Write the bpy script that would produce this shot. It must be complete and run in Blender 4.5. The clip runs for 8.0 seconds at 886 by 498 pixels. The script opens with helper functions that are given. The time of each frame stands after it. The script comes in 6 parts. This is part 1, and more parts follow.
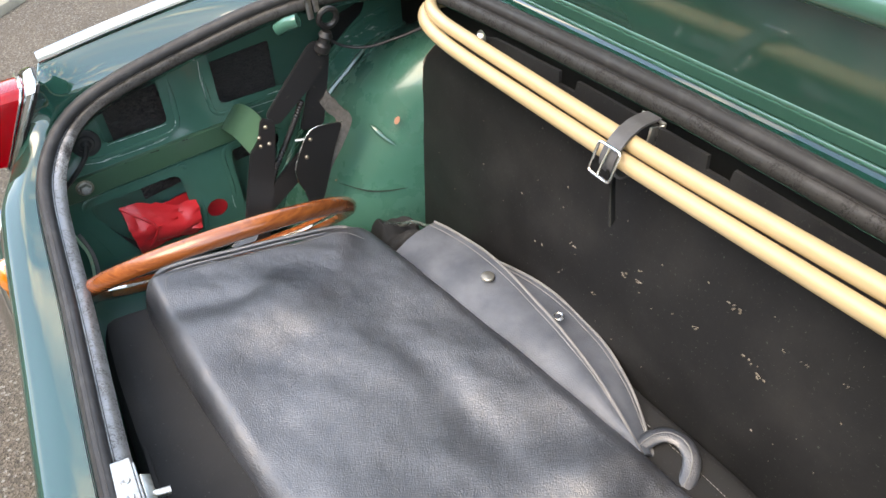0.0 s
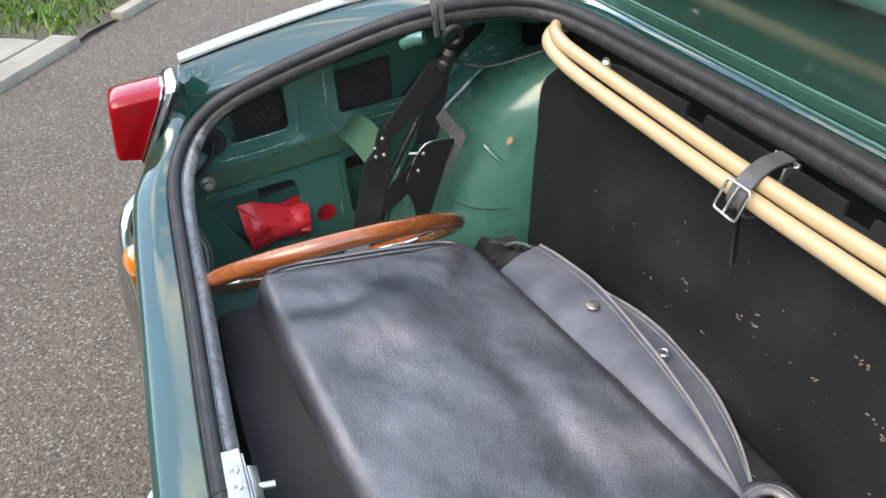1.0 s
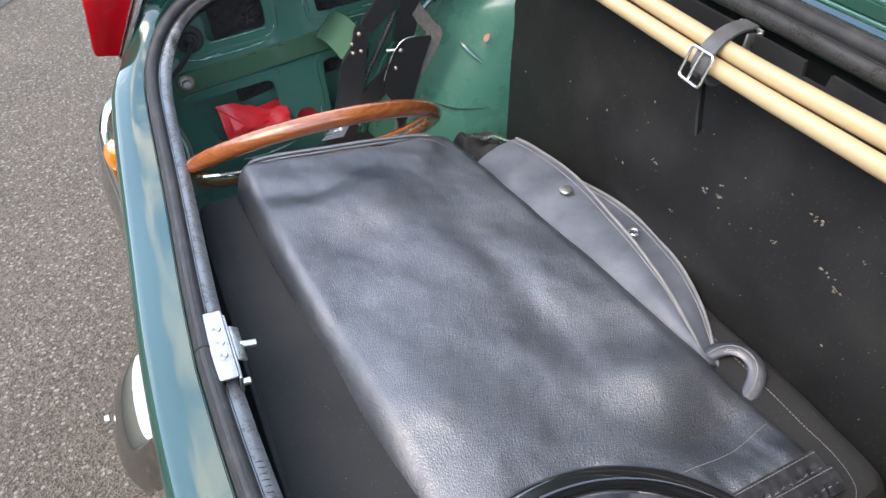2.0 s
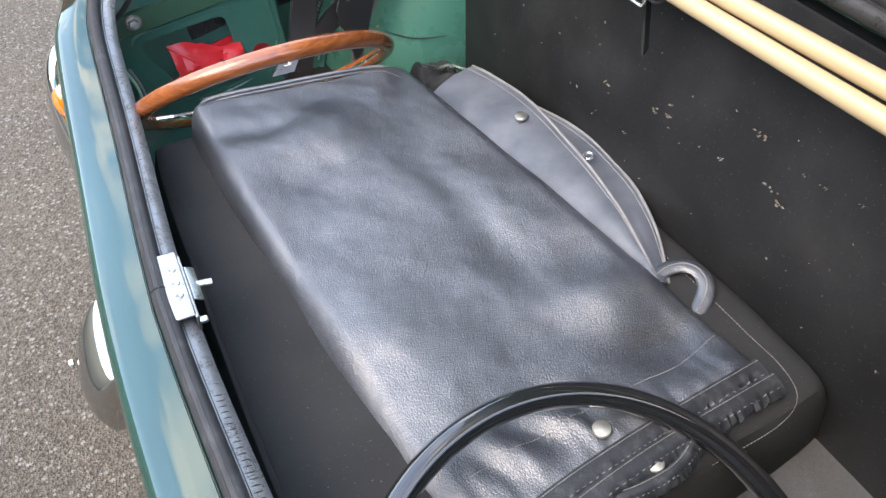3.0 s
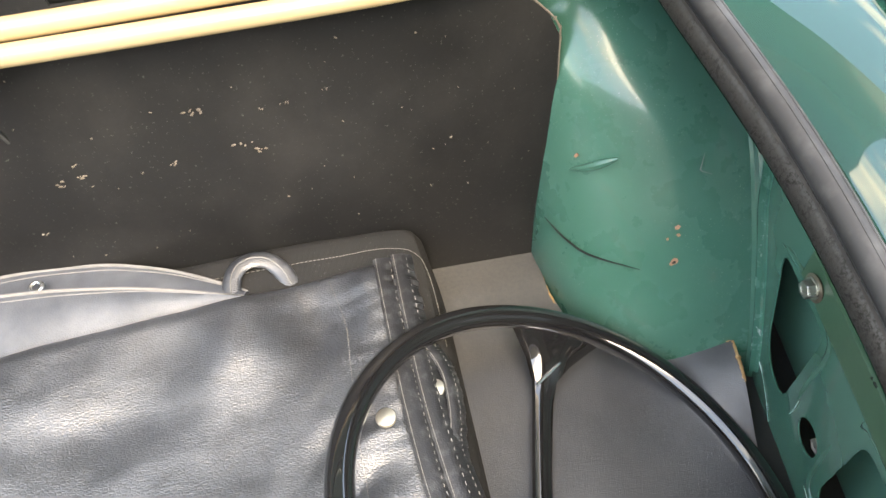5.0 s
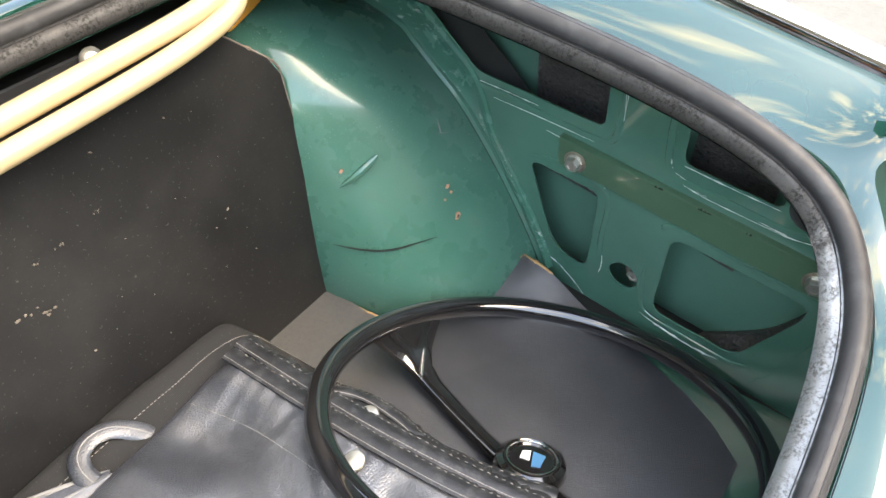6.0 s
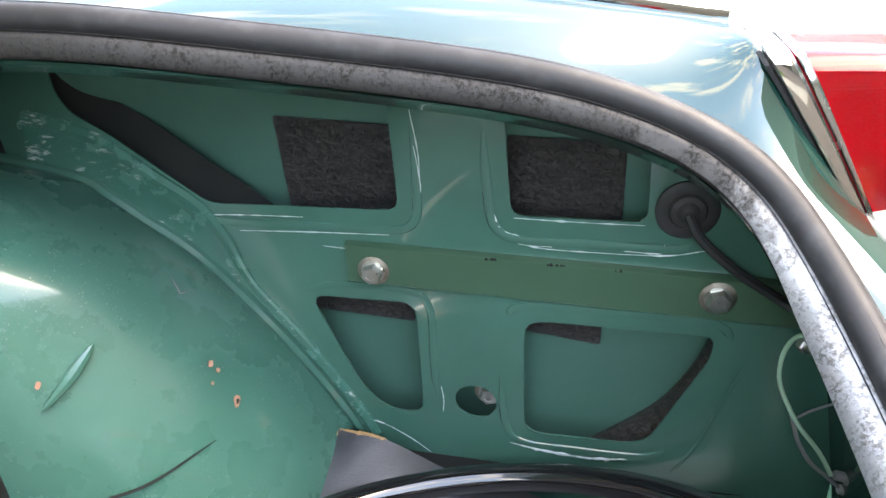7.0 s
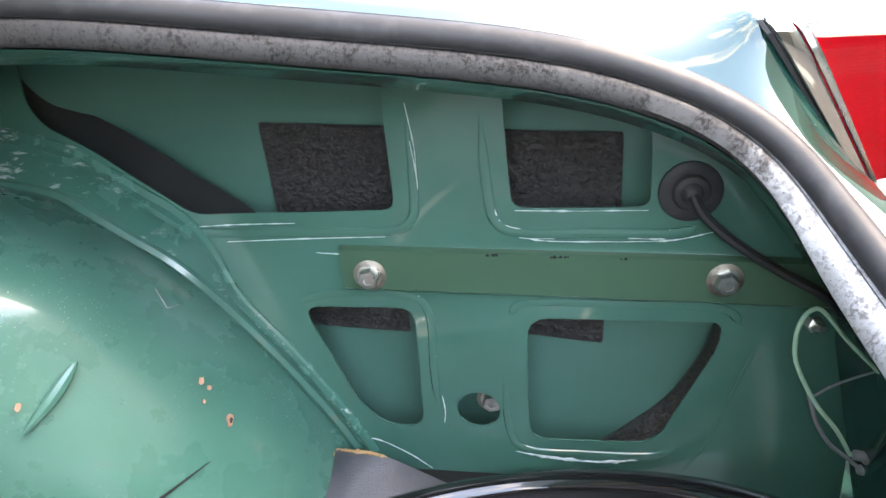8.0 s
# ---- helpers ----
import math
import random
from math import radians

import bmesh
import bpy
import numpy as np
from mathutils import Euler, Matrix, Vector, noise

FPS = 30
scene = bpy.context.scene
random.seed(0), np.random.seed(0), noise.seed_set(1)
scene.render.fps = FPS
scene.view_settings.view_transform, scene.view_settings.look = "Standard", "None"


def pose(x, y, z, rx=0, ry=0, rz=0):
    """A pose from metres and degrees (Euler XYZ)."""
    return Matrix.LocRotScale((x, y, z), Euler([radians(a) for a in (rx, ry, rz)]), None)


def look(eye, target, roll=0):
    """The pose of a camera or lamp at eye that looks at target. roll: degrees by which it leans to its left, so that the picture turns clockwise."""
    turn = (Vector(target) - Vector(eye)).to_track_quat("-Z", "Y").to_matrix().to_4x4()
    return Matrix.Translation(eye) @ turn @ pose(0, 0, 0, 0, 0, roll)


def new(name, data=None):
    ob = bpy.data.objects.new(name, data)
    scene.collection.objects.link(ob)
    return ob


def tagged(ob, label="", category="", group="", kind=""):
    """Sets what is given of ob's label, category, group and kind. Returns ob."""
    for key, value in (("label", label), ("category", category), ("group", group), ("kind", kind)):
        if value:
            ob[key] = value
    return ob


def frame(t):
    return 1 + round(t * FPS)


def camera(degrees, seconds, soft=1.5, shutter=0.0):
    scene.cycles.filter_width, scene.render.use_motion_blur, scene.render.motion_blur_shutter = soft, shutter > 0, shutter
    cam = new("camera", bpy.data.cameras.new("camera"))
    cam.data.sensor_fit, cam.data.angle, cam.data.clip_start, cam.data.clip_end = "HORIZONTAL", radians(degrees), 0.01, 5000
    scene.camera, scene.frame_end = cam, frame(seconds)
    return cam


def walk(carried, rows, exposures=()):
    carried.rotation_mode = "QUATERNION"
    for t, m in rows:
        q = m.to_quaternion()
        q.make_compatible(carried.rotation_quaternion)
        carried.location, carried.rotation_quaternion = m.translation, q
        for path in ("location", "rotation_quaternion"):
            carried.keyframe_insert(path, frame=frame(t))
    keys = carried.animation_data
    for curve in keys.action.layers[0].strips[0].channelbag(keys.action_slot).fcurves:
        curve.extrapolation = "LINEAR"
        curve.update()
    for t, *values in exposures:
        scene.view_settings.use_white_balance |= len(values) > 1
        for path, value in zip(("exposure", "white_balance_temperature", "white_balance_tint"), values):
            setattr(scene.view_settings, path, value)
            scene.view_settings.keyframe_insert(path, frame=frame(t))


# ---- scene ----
cam = camera(62.0, 8.0, soft=1.5, shutter=0.0)
PATH = [
    (0, (0.07, -0.425, 1.018), (0.822, 0.946, -0.229), -3.6),
    (0.5, (0.05, -0.409, 1.025), (0.679, 1.054, -0.184), -3.2),
    (1, (0.04, -0.41, 1.024), (0.615, 1.082, -0.177), -3.3),
    (1.5, (0.033, -0.439, 1.006), (0.591, 1.027, -0.235), -3.5),
    (2, (0.03, -0.474, 0.978), (0.585, 0.929, -0.335), -3.7),
    (2.2, (0.037, -0.484, 0.968), (0.585, 0.899, -0.37), -3.9),
    (3.5, (0.06, -0.495, 0.984), (0.647, 0.663, -0.537), -9.5),
    (4, (0.066, -0.427, 0.972), (0.934, 0.467, -0.593), -11.3),
    (4.2, (0.054, -0.379, 0.964), (1.069, 0.305, -0.617), -9.7),
    (4.5, (0.046, -0.344, 0.953), (1.182, 0.03, -0.65), -8.8),
    (4.7, (0.032, -0.327, 0.948), (1.229, -0.149, -0.644), -7.5),
    (5.8, (0.01, -0.108, 0.95), (1.04, -1.002, -0.512), -3.2),
    (6, (0.045, -0.076, 0.926), (0.94, -1.166, -0.491), -3.0),
    (6.5, (0.094, -0.119, 0.814), (0.749, -1.596, -0.364), -4.4),
    (7, (0.144, -0.139, 0.742), (0.519, -1.864, -0.197), -5.3),
    (7.5, (0.17, -0.132, 0.711), (0.444, -1.92, -0.143), -7.0),
    (8, (0.175, -0.131, 0.707), (0.434, -1.933, -0.121), -6.1),
]
walk(cam, [(t, look(eye, target, roll)) for t, eye, target, roll in PATH],
     [(0.0, 3.12, 9400, 11), (1.0, 2.9, 8400, 11), (2.0, 3.05, 8200, 11), (3.5, 3.25, 8400, 11), (4.0, 3.4, 10000, 10), (4.5, 3.82, 10600, 9), (6.0, 3.85, 9800, 10), (8.0, 4.45, 9300, 15)])

# ---------------------------------------------------------------- light
world = bpy.data.worlds.new("sky")
scene.world = world
world.use_nodes = True
wn, wl = world.node_tree.nodes, world.node_tree.links
wn.clear()
sky = wn.new("ShaderNodeTexSky")
sky.sky_type, sky.sun_disc = "NISHITA", False
sky.sun_elevation, sky.sun_rotation = radians(54), radians(255)
sky.dust_density, sky.ozone_density = 0.7, 2.0
w_out, w_bg = wn.new("ShaderNodeOutputWorld"), wn.new("ShaderNodeBackground")
w_co, w_map, w_noise, w_ramp, w_mix = (wn.new("ShaderNode" + n) for n in ("TexCoord", "Mapping", "TexNoise", "ValToRGB", "MixRGB"))
w_map.inputs["Scale"].default_value = (1.0, 1.6, 2.6)
w_map.inputs["Location"].default_value = (21.92, 9.76, 13.28)
w_noise.inputs["Scale"].default_value, w_noise.inputs["Detail"].default_value = 3.2, 8.0
w_ramp.color_ramp.elements[0].position, w_ramp.color_ramp.elements[1].position = 0.51, 0.74
w_mix.inputs[2].default_value = (5.0, 4.9, 4.75, 1)
wl.new(w_co.outputs["Generated"], w_map.inputs[0])
wl.new(w_map.outputs[0], w_noise.inputs["Vector"])
wl.new(w_noise.outputs["Fac"], w_ramp.inputs[0])
wl.new(w_ramp.outputs[0], w_mix.inputs[0])
wl.new(sky.outputs[0], w_mix.inputs[1])
wl.new(w_mix.outputs[0], w_bg.inputs[0])
wl.new(w_bg.outputs[0], w_out.inputs[0])
w_bg.inputs[1].default_value = 0.172

sun_data = bpy.data.lights.new("sun", "SUN")
sun_data.energy, sun_data.angle, sun_data.color = 0.36, radians(44), (1.0, 0.95, 0.90)
sun = new("sun", sun_data)
sun.matrix_world = look((-2.92, -0.74, 4.6), (0.2, 0.1, 0.3))


# ---------------------------------------------------------------- materials
class Mat:
    """A node material with a few short cuts."""

    def __init__(self, name, base, rough=0.5, metal=0.0, coat=0.0):
        self.mat = bpy.data.materials.new(name)
        self.mat.use_nodes = True
        self.n, self.l = self.mat.node_tree.nodes, self.mat.node_tree.links
        self.p = self.n["Principled BSDF"]
        self.p.inputs["Base Color"].default_value = (*base, 1)
        self.p.inputs["Roughness"].default_value = rough
        self.p.inputs["Metallic"].default_value = metal
        self.p.inputs["Coat Weight"].default_value = coat
        self.co = self.n.new("ShaderNodeTexCoord").outputs["Object"]
        self.height = None

    def mapped(self, scale=(1, 1, 1), rot=(0, 0, 0)):
        m = self.n.new("ShaderNodeMapping")
        m.inputs["Scale"].default_value = scale
        m.inputs["Rotation"].default_value = rot
        self.l.new(self.co, m.inputs[0])
        return m.outputs[0]

    def noise(self, scale, detail=4.0, rough=0.55, vec=None, distort=0.0):
        t = self.n.new("ShaderNodeTexNoise")
        t.inputs["Scale"].default_value, t.inputs["Detail"].default_value = scale, detail
        t.inputs["Roughness"].default_value, t.inputs["Distortion"].default_value = rough, distort
        self.l.new(vec or self.co, t.inputs["Vector"])
        return t.outputs["Fac"]

    def voronoi(self, scale, feature="F1", vec=None, out="Distance"):
        t = self.n.new("ShaderNodeTexVoronoi")
        t.feature = feature
        t.inputs["Scale"].default_value = scale
        self.l.new(vec or self.co, t.inputs["Vector"])
        return t.outputs[out]

    def wave(self, scale, vec=None, distort=0.0, axis="X"):
        t = self.n.new("ShaderNodeTexWave")
        t.bands_direction = axis
        t.inputs["Scale"].default_value, t.inputs["Distortion"].default_value = scale, distort
        self.l.new(vec or self.co, t.inputs["Vector"])
        return t.outputs["Fac"]

    def ramp(self, fac, a, b, ca=(0, 0, 0), cb=(1, 1, 1)):
        r = self.n.new("ShaderNodeValToRGB")
        r.color_ramp.elements[0].position, r.color_ramp.elements[1].position = a, b
        r.color_ramp.elements[0].color, r.color_ramp.elements[1].color = (*ca, 1), (*cb, 1)
        self.l.new(fac, r.inputs[0])
        return r.outputs[0]

    def mul(self, a, b):
        m = self.n.new("ShaderNodeMath")
        m.operation = "MULTIPLY"
        for s, v in zip(m.inputs, (a, b)):
            if isinstance(v, (int, float)):
                s.default_value = v
            else:
                self.l.new(v, s)
        return m.outputs[0]

    def mix(self, fac, a, b):
        m = self.n.new("ShaderNodeMixRGB")
        for s, v in zip(m.inputs, (fac, a, b)):
            if isinstance(v, (int, float)):
                s.default_value = v
            elif isinstance(v, tuple):
                s.default_value = (*v, 1)
            else:
                self.l.new(v, s)
        return m.outputs[0]

    def colour(self, socket):
        self.l.new(socket, self.p.inputs["Base Color"])
        return self

    def rough(self, socket):
        self.l.new(socket, self.p.inputs["Roughness"])
        return self

    def bump(self, socket, strength=0.3, dist=0.001):
        b = self.n.new("ShaderNodeBump")
        b.inputs["Strength"].default_value, b.inputs["Distance"].default_value = strength, dist
        self.l.new(socket, b.inputs["Height"])
        if self.height:
            self.l.new(self.height, b.inputs["Normal"])
        self.height = b.outputs[0]
        self.l.new(self.height, self.p.inputs["Normal"])
        return self


def paint(name, a, b, rough=0.17, peel=0.03, coat=0.6, coat_rough=0.03, coat_ior=1.5, gloss=0.5):
    m = Mat(name, a, rough, 0, coat)
    m.p.inputs["Specular IOR Level"].default_value = gloss
    m.p.inputs["Coat Roughness"].default_value = coat_rough
    m.p.inputs["Coat IOR"].default_value = coat_ior
    m.colour(m.mix(m.ramp(m.noise(7), 0.35, 0.7), a, b))
    m.rough(m.ramp(m.noise(11, 3), 0.2, 0.9, (rough * 0.8,) * 3, (rough * 1.4,) * 3))
    m.bump(m.noise(140, 2), peel, 0.001).bump(m.noise(22, 3), peel, 0.003)
    return m.mat


GREEN = paint("green_paint", (0.032, 0.108, 0.081), (0.044, 0.136, 0.103), 0.17, 0.02, 0.6, 0.05, 1.6)
m = Mat("dusty_hazy_green_paint", (0.026, 0.095, 0.072), 0.2, 0, 0.4)
m.p.inputs["Specular IOR Level"].default_value = 0.35
m.p.inputs["Coat Roughness"].default_value = 0.06
m.p.inputs["Coat IOR"].default_value = 1.6
# pale patches paint sky haze into the arch's colour; the specks are dust
haze_film = m.ramp(m.noise(8, 7, 0.62, None, 0.4), 0.40, 0.78)
specks = m.mul(m.ramp(m.noise(620, 2), 0.66, 0.72), m.ramp(m.noise(13, 4), 0.42, 0.62))
m.colour(m.mix(specks, m.mix(m.mul(haze_film, 0.35), m.mix(m.noise(7), (0.026, 0.105, 0.076), (0.036, 0.130, 0.096)), (0.080, 0.165, 0.135)), (0.22, 0.27, 0.25)))
m.rough(m.ramp(m.noise(19, 6, 0.6), 0.3, 0.75, (0.20,) * 3, (0.40,) * 3)).bump(m.noise(140, 2), 0.03, 0.001).bump(m.noise(16, 3), 0.10, 0.005)
GREEN_DUST_HAZE = m.mat
m = Mat("scuffed_green_paint", (0.027, 0.112, 0.083), 0.2, 0, 0.6)
scuffed = m.mul(m.ramp(m.noise(190, 4, 0.7, m.mapped((0.25, 1.0, 1.0), (0, 0.7, 0))), 0.57, 0.66), m.ramp(m.noise(24, 3), 0.47, 0.58))
m.colour(m.mix(scuffed, m.mix(m.noise(7), (0.027, 0.112, 0.083), (0.040, 0.142, 0.108)), (0.36, 0.42, 0.40)))
m.rough(m.ramp(m.noise(30, 6, 0.6), 0.3, 0.75, (0.14,) * 3, (0.34,) * 3)).bump(scuffed, 0.3, 0.0006).bump(m.noise(30, 3), 0.08, 0.003)
GREEN_SCUFFED = m.mat
GREEN_BODY = paint("glossy_green_bodywork", (0.005, 0.036, 0.027), (0.007, 0.044, 0.034), 0.03, 0.004, 1.0, 0.02, 1.5, 0.45)
GREEN_BAR = paint("olive_green_paint", (0.030, 0.078, 0.046), (0.040, 0.096, 0.058), 0.34, 0.06, 0.2)
GREEN_SKIN = paint("satin_green_paint", (0.046, 0.132, 0.102), (0.058, 0.160, 0.124), 0.42, 0.06, 0.1)

GREEN_LID = paint("glossy_green_underside", (0.018, 0.066, 0.049), (0.024, 0.082, 0.062), 0.12, 0.008, 0.7, 0.03, 1.4)

m = Mat("black_rubber", (0.022, 0.022, 0.024), 0.42)
m.colour(m.mix(m.ramp(m.noise(60, 6), 0.5, 0.85), (0.025, 0.025, 0.026), (0.058, 0.058, 0.059)))
m.rough(m.ramp(m.noise(18), 0.3, 0.7, (0.42,) * 3, (0.58,) * 3)).bump(m.noise(400, 3), 0.12, 0.0004)
m.p.inputs["Specular IOR Level"].default_value = 0.28
RUBBER = m.mat

m = Mat("worn_galvanised_flange", (0.2, 0.2, 0.2), 0.45, 0.6)
glue = m.mix(m.ramp(m.noise(70, 4, 0.6), 0.42, 0.60), m.ramp(m.noise(420, 5, 0.75), 0.46, 0.56), m.ramp(m.noise(520, 3, 0.6), 0.60, 0.70))
place_x = m.n.new("ShaderNodeSeparateXYZ")
m.l.new(m.co, place_x.inputs[0])
cover = m.mix(0.35, m.ramp(place_x.outputs[0], 0.03, 0.09), m.ramp(m.noise(30, 5, 0.65, None, 0.6), 0.35, 0.65))
tacky = m.ramp(cover, 0.30, 0.62)
bare = m.mix(glue, (0.27, 0.275, 0.28), (0.12, 0.117, 0.113))
m.colour(m.mix(tacky, bare, m.mix(glue, (0.042, 0.0405, 0.039), (0.016, 0.0152, 0.0143))))
m.rough(m.mix(tacky, m.ramp(glue, 0, 1, (0.34,) * 3, (0.58,) * 3), m.ramp(glue, 0, 1, (0.50,) * 3, (0.75,) * 3)))
m.bump(glue, 0.3, 0.0004).bump(m.noise(420, 4), 0.2, 0.0003)
FLANGE = m.mat

m = Mat("black_hardboard", (0.014, 0.014, 0.016), 0.42)
dust = m.ramp(m.noise(9, 8, 0.7), 0.45, 0.85)
m.colour(m.mix(m.ramp(m.noise(340, 2), 0.66, 0.76), m.mix(dust, (0.0090, 0.0092, 0.0098), (0.025, 0.0248, 0.0242)), (0.060, 0.066, 0.058)))
m.rough(m.ramp(m.noise(14, 6), 0.3, 0.75, (0.34,) * 3, (0.55,) * 3)).bump(m.noise(260, 3), 0.15, 0.0005).bump(m.noise(12, 3), 0.12, 0.004)
m.p.inputs["Specular IOR Level"].default_value = 0.38
BOARD = m.mat

m = Mat("black_grained_vinyl", (0.05, 0.053, 0.060), 0.36)
grain = m.voronoi(460, "DISTANCE_TO_EDGE", m.mapped((1.0, 0.62, 1.0)))
wrinkle = m.noise(120, 6, 0.65, m.mapped((1.0, 0.45, 1.0), (0, 0, 0.5)), 1.2)
worn = m.ramp(m.noise(13, 9, 0.72), 0.36, 0.70)
m.colour(m.mix(m.ramp(m.noise(170, 5, 0.7), 0.35, 0.75), m.mix(worn, (0.013, 0.0145, 0.018), (0.042, 0.0465, 0.055)), m.mix(worn, (0.024, 0.027, 0.033), (0.064, 0.070, 0.081))))
m.rough(m.mix(m.ramp(m.noise(5, 5, 0.6), 0.42, 0.60), m.ramp(m.noise(26, 8, 0.7), 0.3, 0.72, (0.28,) * 3, (0.37,) * 3), m.ramp(m.noise(30, 8, 0.7), 0.3, 0.72, (0.36,) * 3, (0.47,) * 3)))
m.p.inputs["Specular IOR Level"].default_value = 1.0
m.p.inputs["IOR"].default_value = 1.6
m.bump(m.ramp(grain, 0.0, 0.25), 0.42, 0.0005).bump(m.ramp(wrinkle, 0.36, 0.66), 0.15, 0.0009).bump(m.noise(22, 3, 0.5), 0.10, 0.004)
VINYL = m.mat

m = Mat("dark_hem_vinyl", (0.018, 0.019, 0.022), 0.4)
m.colour(m.mix(m.ramp(m.noise(90, 7, 0.7), 0.50, 0.74), (0.012, 0.0128, 0.015), (0.050, 0.052, 0.056)))
m.rough(m.ramp(m.noise(40, 6, 0.6), 0.3, 0.7, (0.30,) * 3, (0.46,) * 3))
m.bump(m.ramp(m.voronoi(520, "DISTANCE_TO_EDGE"), 0, 0.25), 0.25, 0.0004)
VINYL_HEM = m.mat

m = Mat("grey_worn_vinyl", (0.06, 0.063, 0.072), 0.42)
m.colour(m.mix(m.ramp(m.noise(24, 6), 0.35, 0.75), (0.056, 0.063, 0.076), (0.108, 0.117, 0.134)))
m.bump(m.ramp(m.voronoi(420, "DISTANCE_TO_EDGE"), 0, 0.22), 0.25, 0.0006).bump(m.noise(90, 4), 0.25, 0.0012)
VINYL_GREY = m.mat

m = Mat("vinyl_edge_piping", (0.16, 0.16, 0.165), 0.5)
m.colour(m.mix(m.noise(60, 4), (0.10, 0.098, 0.096), (0.24, 0.235, 0.23)))
PIPING = m.mat

m = Mat("matt_black_canvas", (0.020, 0.020, 0.021), 0.8)
m.colour(m.mix(m.ramp(m.noise(520, 1), 0.72, 0.79), m.mix(m.noise(10, 6), (0.0095, 0.0096, 0.0097), (0.027, 0.0265, 0.026)), (0.08, 0.08, 0.076)))
m.bump(m.wave(260, None, 0.5, "Y"), 0.25, 0.0004).bump(m.noise(30, 4), 0.2, 0.002)
m.p.inputs["Specular IOR Level"].default_value = 0.25
CANVAS = m.mat

m = Mat("dark_leathercloth_mat", (0.035, 0.034, 0.036), 0.5)
place_x = m.n.new("ShaderNodeSeparateXYZ")
m.l.new(m.co, place_x.inputs[0])
# paler towards the bulkhead: dust, with the upturned part's sky sheen painted in
dust_sheen = m.ramp(m.mix(0.45, m.ramp(place_x.outputs[0], 0.33, 0.50), m.noise(9, 8, 0.7, None, 0.5)), 0.36, 0.62)
dust_sheen_grain = m.mul(dust_sheen, m.ramp(m.noise(260, 4, 0.7), 0.30, 0.62, (0.45,) * 3, (1.0,) * 3))
m.colour(m.mix(m.mul(dust_sheen_grain, 0.65), m.mix(m.ramp(m.noise(14, 7, 0.65), 0.35, 0.8), (0.020, 0.0215, 0.026), (0.042, 0.043, 0.047)), (0.082, 0.077, 0.069)))
m.p.inputs["Specular IOR Level"].default_value = 0.8
m.rough(m.ramp(m.noise(20, 6, 0.6), 0.3, 0.7, (0.30,) * 3, (0.45,) * 3))
m.bump(m.ramp(m.voronoi(640, "DISTANCE_TO_EDGE"), 0, 0.3), 0.30, 0.0005).bump(m.noise(60, 5), 0.22, 0.002)
MAT_VINYL = m.mat

m = Mat("raw_tan_edge", (0.36, 0.20, 0.08), 0.85)
m.colour(m.mix(m.noise(160, 5), (0.20, 0.11, 0.045), (0.48, 0.29, 0.13))).bump(m.noise(300, 3), 0.6, 0.001)
TAN = m.mat

m = Mat("varnished_wood", (0.25, 0.08, 0.02), 0.26, 0, 0.5)
streak = m.noise(30, 8, 0.65, m.mapped((1.0, 1.0, 6.0), (0.7, 0, 0)), 1.2)
m.colour(m.mix(m.ramp(m.noise(45, 8, 0.7), 0.62, 0.70), m.mix(m.ramp(streak, 0.35, 0.65), (0.14, 0.034, 0.009), (0.27, 0.076, 0.019)), (0.24, 0.11, 0.045)))
m.bump(streak, 0.1, 0.0008)
WOOD = m.mat

m = Mat("cream_enamel", (0.62, 0.46, 0.25), 0.24, 0, 0.4)
m.colour(m.mix(m.ramp(m.noise(50, 8, 0.7), 0.70, 0.76), m.mix(m.noise(9, 4), (0.36, 0.265, 0.145), (0.45, 0.345, 0.205)), (0.12, 0.08, 0.035)))
m.bump(m.noise(120, 3), 0.05, 0.0006)
CREAM = m.mat


def metal(name, base, rough, spread=0.15, grit=0.0):
    m = Mat(name, base, rough, 1.0)
    m.rough(m.ramp(m.noise(40, 6), 0.3, 0.75, (max(0.02, rough - spread / 2),) * 3, (rough + spread,) * 3))
    if grit:
        m.colour(m.mix(m.ramp(m.noise(90, 7, 0.7), 0.5, 0.72), base, tuple(c * grit for c in base)))
        m.bump(m.noise(160, 4), 0.25, 0.0005)
    return m.mat


CHROME = metal("chrome", (0.50, 0.495, 0.48), 0.05, 0.05)
STEEL = metal("zinc_plated_steel", (0.58, 0.57, 0.53), 0.33, 0.2, 0.5)
ALLOY = metal("polished_alloy", (0.80, 0.80, 0.79), 0.22, 0.12)
LATCHMETAL = metal("bright_zinc_plate", (0.42, 0.415, 0.40), 0.36, 0.2, 0.6)
NICKEL = metal("dull_nickel", (0.56, 0.53, 0.46), 0.42, 0.1, 0.8)
RUSTY = metal("tarnished_washer", (0.38, 0.33, 0.27), 0.45, 0.2, 0.45)

m = Mat("black_enamel", (0.009, 0.009, 0.010), 0.10, 0, 1.0)
m.bump(m.noise(80, 3), 0.04, 0.0008)
GLOSSBLACK = m.mat
m = Mat("satin_black_steel", (0.014, 0.014, 0.015), 0.48)
m.colour(m.mix(m.ramp(m.noise(70, 7, 0.7), 0.64, 0.74), (0.012, 0.012, 0.013), (0.06, 0.05, 0.042))).bump(m.noise(90), 0.1, 0.0008)
SATINBLACK = m.mat
m = Mat("black_leather_strap", (0.045, 0.045, 0.048), 0.5)
m.colour(m.mix(m.noise(70, 6), (0.034, 0.034, 0.036), (0.105, 0.105, 0.108))).bump(m.noise(240, 4), 0.35, 0.0008)
STRAP = m.mat
m = Mat("frayed_felt", (0.07, 0.065, 0.06), 0.95)
m.colour(m.mix(m.noise(200, 5), (0.03, 0.028, 0.026), (0.16, 0.15, 0.14))).bump(m.noise(380, 5), 0.9, 0.002)
FELT = m.mat
